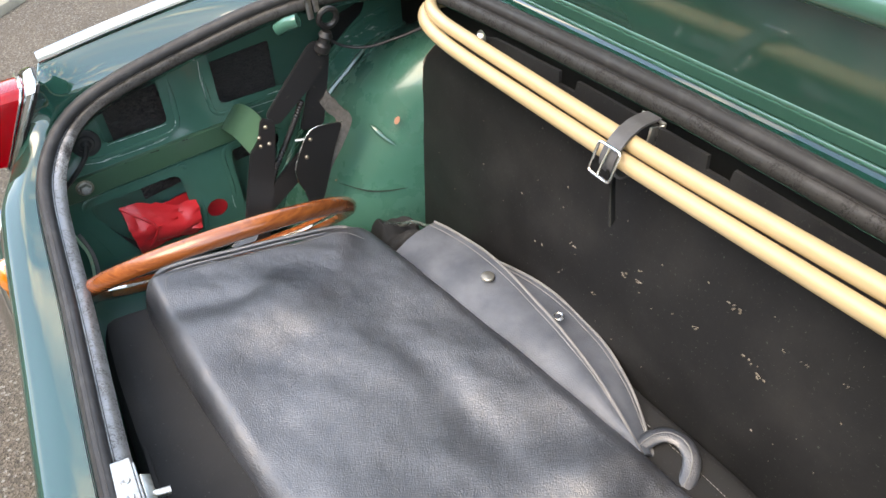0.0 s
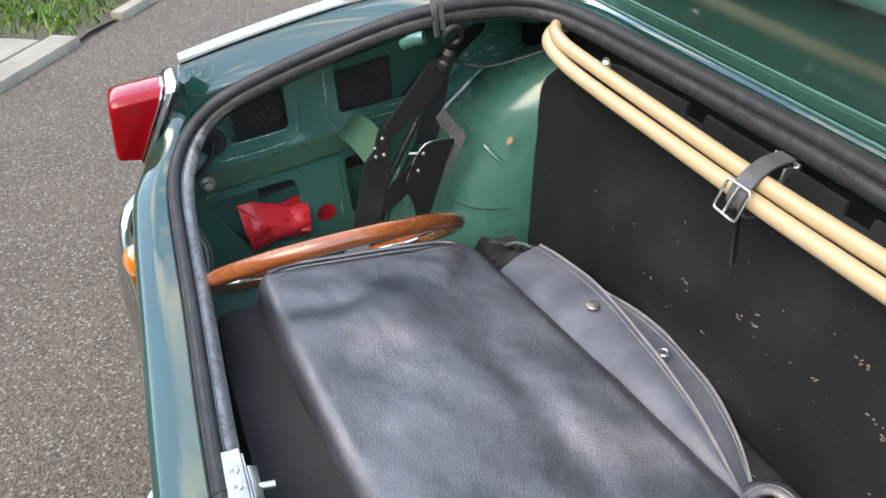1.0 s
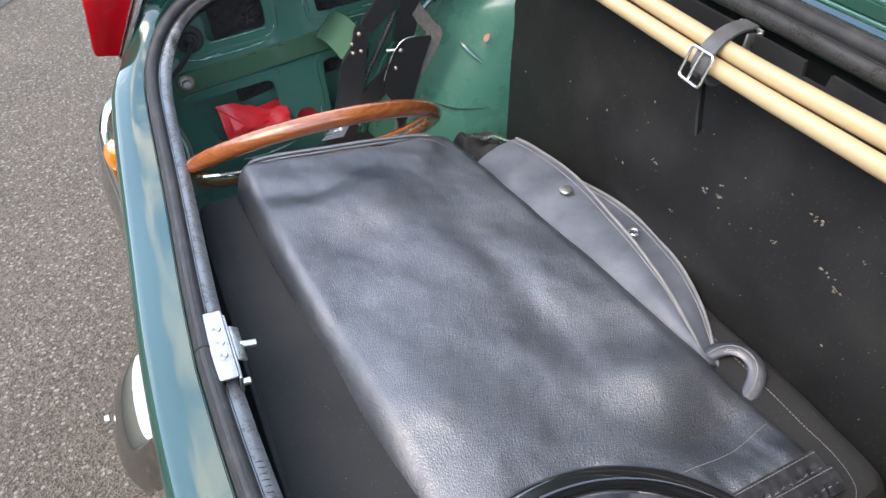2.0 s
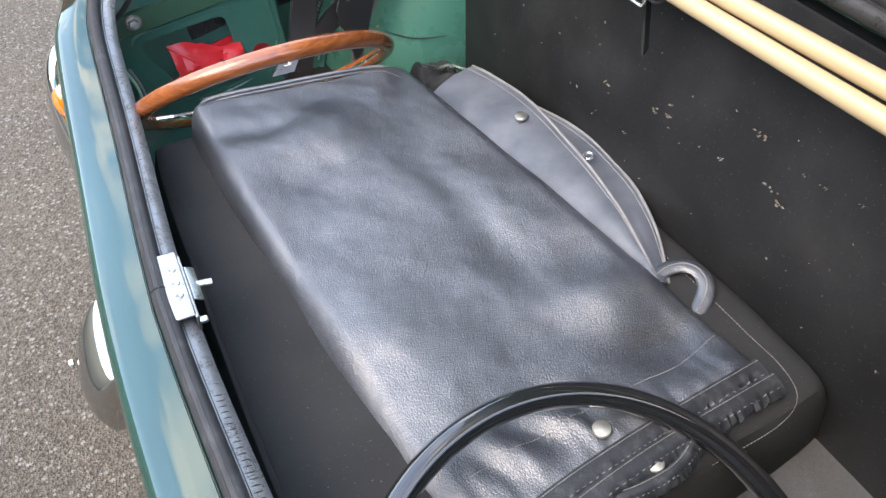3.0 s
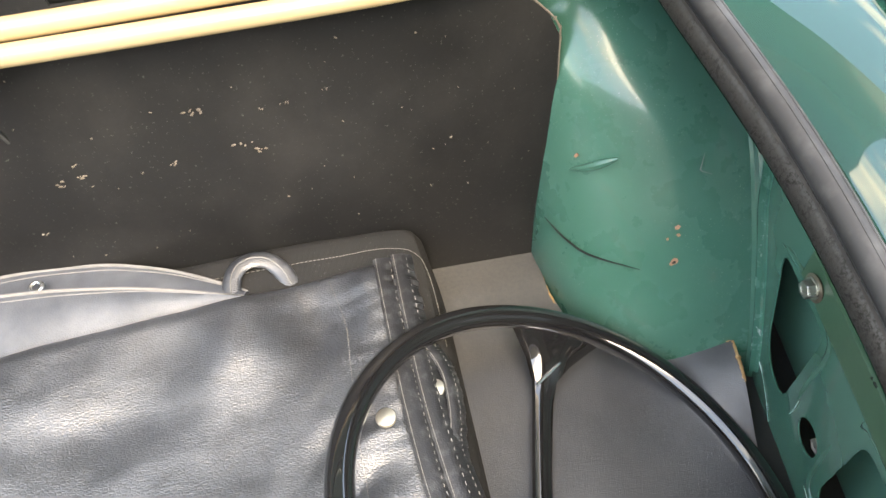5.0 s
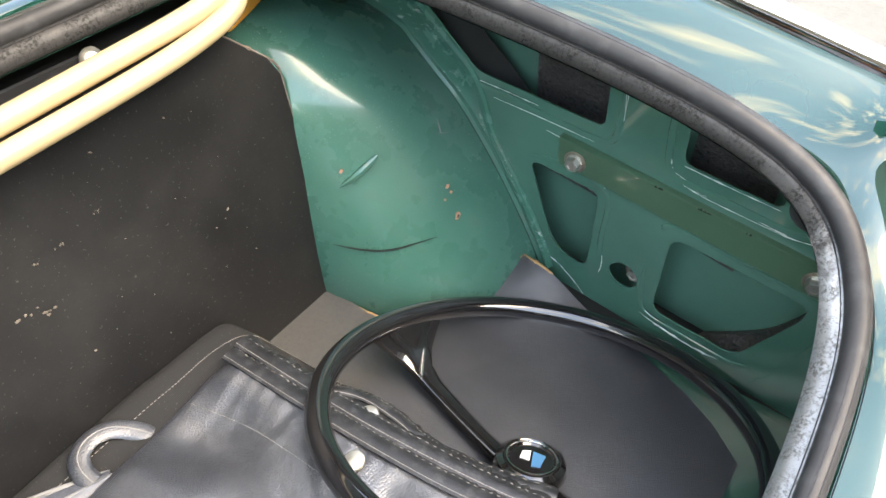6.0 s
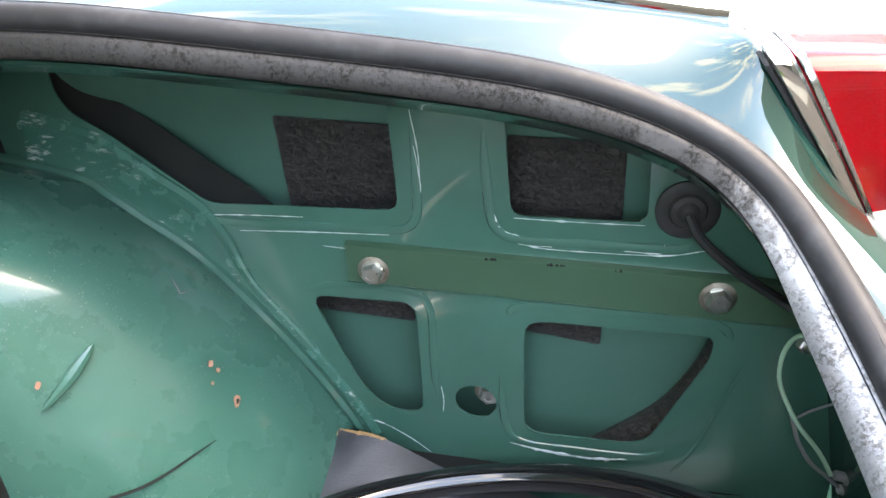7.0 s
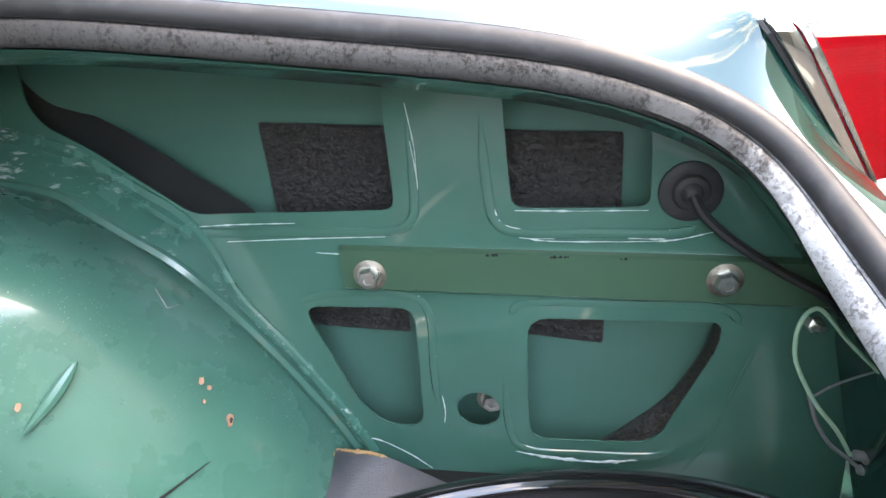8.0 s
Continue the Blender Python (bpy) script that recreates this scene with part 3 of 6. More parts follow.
LEDGE = [0.004 * max(0.0, -o.x) ** 1.5 + 0.003 * max(0.0, o.x) ** 3 for o in OUT]
bm = bmesh.new()
add_tube(bm, [p + o * (0.0075 + s) + Z * 0.0085 for p, o, s in zip(loop, OUT, LEDGE)], 0.0082, 16, True)
add_grid(bm, [[p + o * (q[0] + s) + Z * q[1] for q in ((-0.002, 0.004), (0.017, 0.001), (0.019, 0.004))] for p, o, s in zip(loop, OUT, LEDGE)], True)
seal = part("boot_seal", bm, RUBBER, car, "black rubber seal round the boot opening")
for turn in (0.5, 1.1, 1.7):
    bm = bmesh.new()
    add_tube(bm, [p + o * (0.0075 + s + 0.0081 * math.cos(turn)) + Z * (0.0085 + 0.0081 * math.sin(turn)) for p, o, s in zip(loop, OUT, LEDGE)], 0.0006, 6, True)
    part("seal_rib", bm, RUBBER, seal)
bm = bmesh.new()
add_tube(bm, [Vector((-0.0090 + 0.0084 * math.cos(q), 0.012, 0.4945 + 0.0084 * math.sin(q))) for q in (2 * math.pi * k / 24 for k in range(24))], 0.0006, 6, True)
part("seal_joint", bm, SHADE_AND_MARKS, seal, "dark butt joint of the rubber seal")

bm = bmesh.new()
rows = []
for i, (p, o, s) in enumerate(zip(loop, OUT, LEDGE)):
    w = 0.6 + 0.4 * max(0.0, -o.x)
    rows.append([p + o * q[0] + Z * q[1] for q in ((0.003 + s, 0.005), (-0.003 * w + s * 0.5, 0.0028), (-0.006 * w, 0.0), (-0.0095 * w, -0.0075), (-0.008 * w, -0.010))])
add_grid(bm, rows, True)
bmesh.ops.recalc_face_normals(bm, faces=bm.faces[:])
flange = part("seal_flange", bm, FLANGE, car, "worn bare metal flange with old glue marks")
# comb of dried glue across the flange, thickest beside the corner
for i, (p, o) in enumerate(zip(loop, OUT)):
    if o.x < -0.6 and -0.27 < p.y < -0.10:
        for k in range(4):
            t, nxt = k / 4, rows[(i + 1) % len(rows)]
            a, b, c = (rows[i][q].lerp(nxt[q], t) + Z * 0.0002 for q in (0, 1, 2))
            grow = 0.5 + 0.5 * noise.noise(Vector((i * 0.9 + k * 1.7, 3, 1))) + 0.25 * smooth_step((-p.y - 0.13) / 0.08)
            if grow > 0.34:
                bm = bmesh.new()
                add_tube(bm, [c.lerp(b, 0.1), c.lerp(b, 0.6), b.lerp(a, 0.3 * grow)], [0.0003, 0.0007 * grow + 0.0002, 0.0003], 6)
                part("glue_ridge", bm, GLUE, flange, "" if i % 9 else "dark ridge of dried glue")


def crest(x):
    """Top of the wing at the bright strip."""
    return 0.640 + 0.235 * (x - 0.0) - 0.20 * x * x


def panel_y(x):
    """Inner side panel, toed in towards the tail."""
    return 0.564 + 0.1 * x


# Bodywork outside the opening and the fold back under the flange.
rows_out, rows_in = [], []
for i, (p, o, s) in enumerate(zip(loop, OUT, LEDGE)):
    sgn = 1 if p.y >= 0 else -1
    back, sidew = max(0.0, -o.x), abs(o.y)
    front = max(0.0, o.x)
    start = p + o * (0.018 + s) + Z * 0.003
    line = [p + o * (0.012 + s) - Z * 0.004, start]
    ay = abs(p.y)
    top = crest(p.x)
    lift = smooth_step((p.x - 0.34) / 0.06)
    # the wing's upper edge runs along the bright strip, turns in along the lamp's top and goes down its inner side
    cx = p.x if p.x > 0.20 else 0.0625 + (p.x - 0.115) * (0.1375 / 0.085)
    ridge = Vector((cx, sgn * 0.580, crest(cx) - 0.006))
    corner = Vector((0.0585, sgn * 0.5375, 0.646))
    q = max(0.0, min(1.0, (0.092 - p.x) / 0.058))
    down = Vector((0.0585 - 0.070 * q, sgn * (0.5375 + 0.008 * q), 0.646 - 0.106 * q))
    last = Vector((0.0625, sgn * 0.580, crest(0.0625) - 0.006))
    rim = ridge if p.x > 0.115 else last.lerp(corner, (0.115 - p.x) / 0.023) if p.x > 0.092 else down
    inner_top = [start.lerp(rim, 0.3) + Z * 0.0040, start.lerp(rim, 0.7) + Z * 0.0043, rim]
    flank_low = [Vector((cx, sgn * y, z)) for y, z in ((0.602, top - 0.010), (0.655, top - 0.10 + 0.075 * lift), (0.66, 0.18 * (1 - lift) + (top - 0.04) * lift))]
    lamp_low = [rim + Vector((-0.003, sgn * 0.004, -0.006)), rim + Vector((-0.006, sgn * 0.016, -0.03)), rim + Vector((-0.008, sgn * 0.034, -0.08))]
    f2 = smooth_step((0.120 - p.x) / 0.014)
    side = inner_top + [a.lerp(b, f2) for a, b in zip(flank_low, lamp_low)]
    t = smooth_step((p.x - 0.030) / 0.014)
    dip = 0.010 * smooth_step((ay - 0.30) / 0.2)
    tail = [p + Vector((q[0], sgn * 0.005, q[1] - dip * q[2])) for q in ((-0.042, 0.0036, 0.3), (-0.053, 0.0030, 0.6), (-0.063, 0.0012, 0.9), (-0.0695, -0.006, 1.0), (-0.072, -0.10, 0.0))] + [Vector((p.x - 0.064, p.y, 0.18))]
    ahead = [p + o * q[0] + Z * q[1] for q in ((0.024, 0.005), (0.029, 0.007), (0.034, 0.009), (0.040, 0.011), (0.056, 0.013), (0.18, 0.014))]
    f = smooth_step((front - 0.80) / 0.18)
    flank = [a.lerp(b, t).lerp(c, f) for a, b, c in zip(tail, side, ahead)]
    line += flank
    rows_out.append(line)
    low = p - o * 0.008 * (0.6 + 0.4 * back) - Z * 0.011
    if sidew > 0.6 and p.x > 0.05:
        inner = [low, Vector((p.x, sgn * (ay + 0.01), low.z - 0.010)), Vector((p.x, sgn * (panel_y(p.x) + 0.004), low.z - 0.012))]
    elif front > 0.6:
        inner = [low, low + o * 0.016 - Z * 0.004, low + o * 0.024 + Z * 0.006]
    else:
        inner = [low, low + o * 0.022 - Z * 0.012, low + o * 0.040 - Z * 0.05 * back - Z * 0.01]
    rows_in.append(inner)
for turn in range(16):
    n = len(rows_out)
    ease = [0.25 if turn < 2 or not 0.03 < p.x < 0.135 or abs(p.y) < 0.44 else 0.0 for p in loop]
    rows_out = [r[:2] + [r[k] * (1 - 2 * e) + (rows_out[i - 1][k] + rows_out[(i + 1) % n][k]) * e for k, e in ((k, 0.25 if k == 2 or (k == 3 and turn < 6) else ease[i]) for k in range(2, len(r)))] for i, r in enumerate(rows_out)]
rows_out = [[r[0]] + even_curve(r[1:], 40) for r in rows_out]
bm = bmesh.new()
add_grid(bm, rows_out, True)
bmesh.ops.recalc_face_normals(bm, faces=bm.faces[:])
part("tail_bodywork", bm, GREEN_BODY, car, "glossy dark green tail and wing tops")
bm = bmesh.new()
add_grid(bm, rows_in, True)
bmesh.ops.recalc_face_normals(bm, faces=bm.faces[:])
part("opening_return", bm, GREEN, car, "green painted fold under the flange")

# Floor, tail inner wall, outer skins.
bm = bmesh.new()
add_sheet(bm, [[(x, y, 0.286) for x in (-0.055, 0.15, 0.35, 0.56)] for y in (-0.66, -0.3, 0, 0.3, 0.66)], 0.004, (0, 0, 1))
part("boot_floor", bm, GREEN, car, "green painted boot floor")
bm = bmesh.new()
add_grid(bm, [[(-0.012 + 0.02 * abs(y) ** 2 + 0.01 * k - 0.032 * smooth_step((abs(y) - 0.43) / 0.06), y, 0.286 + k * (0.185 + 0.045 * smooth_step((abs(y) - 0.38) / 0.15))) for k in (0, 0.5, 1.0)] for y in [q / 20 * 0.58 for q in range(-20, 21)]])
part("tail_inner_wall", bm, GREEN, car, "green painted inner face of the tail")


def bead(panel, line, place, r=0.004, count=40):
    """A pressed bead standing proud of a panel."""
    bm = bmesh.new()
    add_tube(bm, [place(*p, 0.001) for p in curve2(line, count)], [r * min(1.0, 0.15 + 0.2 * min(k, count - 1 - k)) for k in range(count)], 8, flat=0.55, up=(0, 1, 0))
    part("pressed_bead", bm, GREEN, panel)


def curve2(line, count):
    return [(p.x, p.y) for p in curve_through([(a, b, 0) for a, b in line], count)]


def side_panel(sgn, far):
    """Pressed inner wing panel with its openings, beads, stiffening bar and bolts."""

    def place(u, v, w):
        return Vector((u, sgn * (panel_y(u) - w), v))

    outer = [(0.62, 0.28), (0.62, 0.655), (0.50, 0.655), (0.342, 0.642), (0.268, 0.629), (0.189, 0.615), (0.13, 0.602), (0.09, 0.58), (0.05, 0.55), (0.0, 0.50), (-0.03, 0.42), (-0.03, 0.28)]
    front_window = rounded([(0.527, 0.648), (0.5305, 0.612), (0.522, 0.596), (0.490, 0.577), (0.4505, 0.547), (0.422, 0.526), (0.271, 0.527), (0.2705, 0.625)], 0.010)
    rear_window = rounded([(0.194, 0.608), (0.192, 0.527), (0.104, 0.526), (0.104, 0.582)], 0.010)
    front_low = rounded([(0.352, 0.451), (0.266, 0.451), (0.270, 0.345), (0.300, 0.345), (0.320, 0.365)], 0.014)
    rear_low = rounded([(0.186, 0.444), (0.057, 0.443), (0.058, 0.425), (0.098, 0.340), (0.189, 0.338)], 0.016)
    ring = [(0.226 + 0.0165 * math.cos(a), 0.3635 + 0.0155 * math.sin(a)) for a in (2 * math.pi * k / 20 for k in range(20))]
    bm = bmesh.new()
    add_plate(bm, outer, [front_window, rear_window, front_low, rear_low, ring], 0.0015, place)
    panel = part("side_panel", bm, GREEN, car, "pressed green inner panel with cut openings")
    bead(panel, [(0.55, 0.597), (0.50, 0.567), (0.45, 0.530), (0.424, 0.513), (0.35, 0.5115), (0.285, 0.511), (0.262, 0.517), (0.256, 0.54), (0.256, 0.60)], place)
    bead(panel, [(0.208, 0.596), (0.207, 0.545), (0.203, 0.518), (0.185, 0.509), (0.14, 0.509), (0.09, 0.508), (0.075, 0.513)], place)
    bead(panel, [(0.360, 0.452), (0.33, 0.462), (0.275, 0.462), (0.256, 0.448), (0.257, 0.40), (0.257, 0.36)], place, 0.0035)
    bead(panel, [(0.198, 0.445), (0.185, 0.456), (0.12, 0.456), (0.06, 0.454), (0.044, 0.440)], place, 0.0035)
    bead(panel, [(0.205, 0.40), (0.203, 0.345), (0.19, 0.328), (0.15, 0.3265), (0.10, 0.328), (0.082, 0.338)], place, 0.0035)
    bead(panel, [(0.033, 0.43), (0.045, 0.395), (0.062, 0.345), (0.082, 0.308)], place, 0.0016)
    # old sealer and worn edges, with the beads' highlights painted as whitish lines
    for run in (((0.19, 0.3245), (0.15, 0.3205), (0.11, 0.3235)), ((0.333, 0.4955), (0.31, 0.494), (0.285, 0.492)), ((0.255, 0.575), (0.253, 0.55), (0.2545, 0.53)), ((0.20, 0.515), (0.188, 0.5065), (0.165, 0.505)), ((0.118, 0.505), (0.098, 0.5045), (0.085, 0.508)), ((0.253, 0.375), (0.252, 0.362), (0.2535, 0.35)), ((0.424, 0.5165), (0.39, 0.518), (0.345, 0.5185)), ((0.40, 0.5045), (0.34, 0.5065), (0.28, 0.5075)), ((0.2555, 0.60), (0.2525, 0.57), (0.2535, 0.545)), ((0.204, 0.53), (0.1985, 0.516), (0.180, 0.5105)), ((0.17, 0.5103), (0.13, 0.5095), (0.085, 0.511)), ((0.196, 0.509), (0.17, 0.5035), (0.12, 0.5025)), ((0.12, 0.5025), (0.09, 0.5035), (0.066, 0.509)), ((0.335, 0.327), (0.315, 0.331), (0.297, 0.325)), ((0.30, 0.326), (0.283, 0.316), (0.268, 0.304)), ((0.20, 0.326), (0.175, 0.3215), (0.15, 0.3195)), ((0.15, 0.3195), (0.125, 0.321), (0.098, 0.329)), ((0.262, 0.4615), (0.256, 0.445), (0.2545, 0.41)), ((0.19, 0.5255), (0.15, 0.5245), (0.106, 0.5243)), ((0.505, 0.577), (0.48, 0.560), (0.455, 0.5425)), ((0.462, 0.5475), (0.445, 0.535), (0.426, 0.5225)), ((0.485, 0.551), (0.462, 0.534), (0.438, 0.5165)), ((0.452, 0.523), (0.440, 0.514), (0.425, 0.509))):
        bm = bmesh.new()
        line = curve2(run, 26)
        broad = 2.4 if run[0][1] < 0.33 and run[0][0] < 0.22 else 1.5 if run[0][0] > 0.43 else 1.0
        add_tube(bm, [place(u, v, 0.0022) for u, v in line], [0.0002 + 0.0008 * broad * max(0.0, 0.3 + noise.noise(Vector((k * 0.45, run[0][0] * 40, 0)))) * math.sin(math.pi * (k + 0.5) / 26) for k in range(26)], 6, flat=0.5, up=(0, 1, 0))
        part("sealer_glint", bm, SEALER_GLINT, panel, "thin whitish line, old sealer and painted edge glint")

    def bolt(x, z, w, washer=True):
        m = Matrix.Translation(place(x, z, w)) @ (pose(0, 0, 0, 90 * sgn, 0, 0))
        bm = bmesh.new()
        add_lathe(bm, m, [(0.0055, 0.0), (0.011, 0.0008), (0.0118, 0.002), (0.009, 0.0028), (0.0, 0.0028)][:4], 20)
        o = part("washer", bm, RUSTY, panel, "tarnished round washer")
        bm = bmesh.new()
        add_lathe(bm, m, [(0.0088, 0.0026), (0.0088, 0.0036)], 20)
        add_lathe(bm, m @ pose(0, 0, 0, 0, 0, 12), [(0.0076, 0.0030), (0.0076, 0.0090), (0.0066, 0.0102), (0.0040, 0.0104), (0.0036, 0.0098)], 6)
        part("bolt", bm, STEEL, panel, "bright hexagon bolt head")

    bm = bmesh.new()
    rows = []
    for u, zt in ((0.314, 0.5015), (0.2, 0.4975), (0.1, 0.494), (-0.006, 0.4898)):
        rows.append([place(u, zt, 0.001), place(u, zt, 0.006), place(u, zt - 0.0015, 0.008), place(u, zt - 0.031, 0.008), place(u, zt - 0.0325, 0.006), place(u, zt - 0.033, 0.001)])
    add_grid(bm, rows)
    bm.faces.new([bm.verts.new(p) for p in rows[0]])
    bmesh.ops.recalc_face_normals(bm, faces=bm.faces[:])
    part("stiffening_bar", bm, GREEN_BAR, panel, "olive green painted flat steel bar")
    for u, w in ((0.206, 0.010), (0.162, 0.012), (0.120, 0.007)):
        bm = bmesh.new()
        add_tube(bm, [place(u + w * (q / 9 - 0.5), 0.4965 - 0.034 * (0.2 - u) - 0.001, 0.0075) for q in range(10)], [0.0004 + 0.0017 * abs(noise.noise(Vector((q * 0.7, u * 90, 0)))) for q in range(10)], 6)
        part("worn_spot", bm, SHADE_AND_MARKS, panel, "dark spot where the paint has worn off")
    bolt(0.2935, 0.4815, 0.008)
    bolt(0.0595, 0.4788, 0.008)
    if not far:
        bolt(0.216, 0.367, -0.010)
    m = Matrix.Translation(place(0.081, 0.5365, 0.0015)) @ pose(0, 0, 0, 90 * sgn, 0, 0)
    bm = bmesh.new()
    add_lathe(bm, m, [(0.0195, 0.0), (0.0195, 0.002), (0.017, 0.0035), (0.012, 0.003), (0.0105, 0.005), (0.007, 0.0055), (0.0045, 0.009), (0.003, 0.0095)], 28)
    part("grommet", bm, RUBBER, panel, "black rubber cable grommet")
    bm = bmesh.new()
    add_tube(bm, curve_through([place(0.081, 0.5365, 0.010), place(0.074, 0.524, 0.016), place(0.055, 0.507, 0.02), place(0.03, 0.490, 0.022), place(0.008, 0.478, 0.028), place(-0.005, 0.462, 0.022)], 24), 0.0032, 8)
    part("cable", bm, SATINBLACK, panel, "taped black cable")
    # outer skin seen through the openings
    bm = bmesh.new()
    add_grid(bm, [[Vector((u, sgn * min(panel_y(u) + 0.036 + 0.008 * math.sin((v - 0.2) * 5), 0.598 + 0.45 * (crest(u) - v - 0.016)), v)) for v in (0.29, 0.33, 0.37, 0.41, 0.45, 0.49, 0.53, 0.56, 0.59, crest(u) - 0.055, crest(u) - 0.035, crest(u) - 0.02)] for u in (0.035 + 0.6 * k / 40 for k in range(41))])
    bmesh.ops.recalc_face_normals(bm, faces=bm.faces[:])
    skin = part("outer_skin", bm, GREEN_SKIN, car, "green painted inside of the outer wing")
    # dark bottom, and an end sheet whose black stands for the cavity's shade
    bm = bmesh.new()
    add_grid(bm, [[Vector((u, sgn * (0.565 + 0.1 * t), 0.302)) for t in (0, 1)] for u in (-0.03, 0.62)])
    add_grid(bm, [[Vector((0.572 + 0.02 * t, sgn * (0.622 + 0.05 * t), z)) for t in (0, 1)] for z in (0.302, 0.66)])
    part("cavity_floor_shade", bm, SHADE_AND_MARKS, car, "dark bottom and shade-coloured end of the wing cavity")

    def pad(poly):
        bm = bmesh.new()
        add_plate(bm, rounded(poly, 0.002, 2), [], 0.003, lambda u, v, w: Vector((u, sgn * (panel_y(u) + 0.0345 + 0.008 * math.sin((v - 0.2) * 5) - w), v)))
        part("damping_pad", bm, BITUMEN, skin, "rough black bitumen damping pad")

    pad([(0.374, 0.581), (0.278, 0.574), (0.276, 0.46), (0.372, 0.47)])
    pad([(0.196, 0.568), (0.116, 0.563), (0.119, 0.46), (0.20, 0.46)])
    pad([(0.37, 0.412), (0.28, 0.4065), (0.28, 0.44), (0.37, 0.44)])
    pad([(0.19, 0.407), (0.131, 0.400), (0.129, 0.44), (0.19, 0.44)])
    bm = bmesh.new()
    add_tube(bm, curve_through([Vector((x, sgn * (panel_y(x) + 0.032), z)) for x, z in ((0.13, 0.29), (0.10, 0.315), (0.07, 0.345), (0.045, 0.39), (0.034, 0.43))], 16), 0.018, 10)
    part("bitumen_fillet", bm, BITUMEN, skin, "thick black underseal in the wing seam")
    # black strip painting the soft shade along the window's front edge
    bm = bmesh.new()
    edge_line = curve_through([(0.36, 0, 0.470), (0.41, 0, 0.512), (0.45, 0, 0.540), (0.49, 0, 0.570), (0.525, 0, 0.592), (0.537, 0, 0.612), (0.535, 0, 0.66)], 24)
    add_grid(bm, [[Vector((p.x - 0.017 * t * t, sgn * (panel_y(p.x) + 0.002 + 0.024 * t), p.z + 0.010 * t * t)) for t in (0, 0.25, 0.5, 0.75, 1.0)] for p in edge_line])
    part("arch_shade", bm, SHADE_AND_MARKS, skin, "black sheet painted for the shade behind the wheel arch")
    return panel


side_panel(-1, False)
far_panel = side_panel(1, True)


def flake(parent, at, normal, size, stretch, angle, material, name="paint_chip", label=""):
    """A small irregular chip or scuff lying on a surface."""
    n = Vector(normal).normalized()
    a = n.cross(Vector((0.3, 0.2, 1))).normalized()
    b = n.cross(a)
    rng = random.Random(round(at[1] * 9000) + round(at[2] * 7000))
    bm = bmesh.new()
    ring = []
    for k in range(9):
        t = 2 * math.pi * k / 9
        r = size * rng.uniform(0.55, 1.15)
        u, v = r * math.cos(t) * stretch, r * math.sin(t)
        ring.append(Vector(at) + n * 0.0007 + a * (u * math.cos(angle) - v * math.sin(angle)) + b * (u * math.sin(angle) + v * math.cos(angle)))
    vs = [bm.verts.new(q) for q in ring]
    low = [bm.verts.new(q - n * 0.0012) for q in ring]
    bm.faces.new(vs)
    for k in range(9):
        bm.faces.new((vs[k], low[k], low[(k + 1) % 9], vs[(k + 1) % 9]))
    bmesh.ops.recalc_face_normals(bm, faces=bm.faces[:])
    return part(name, bm, material, parent, label, False)


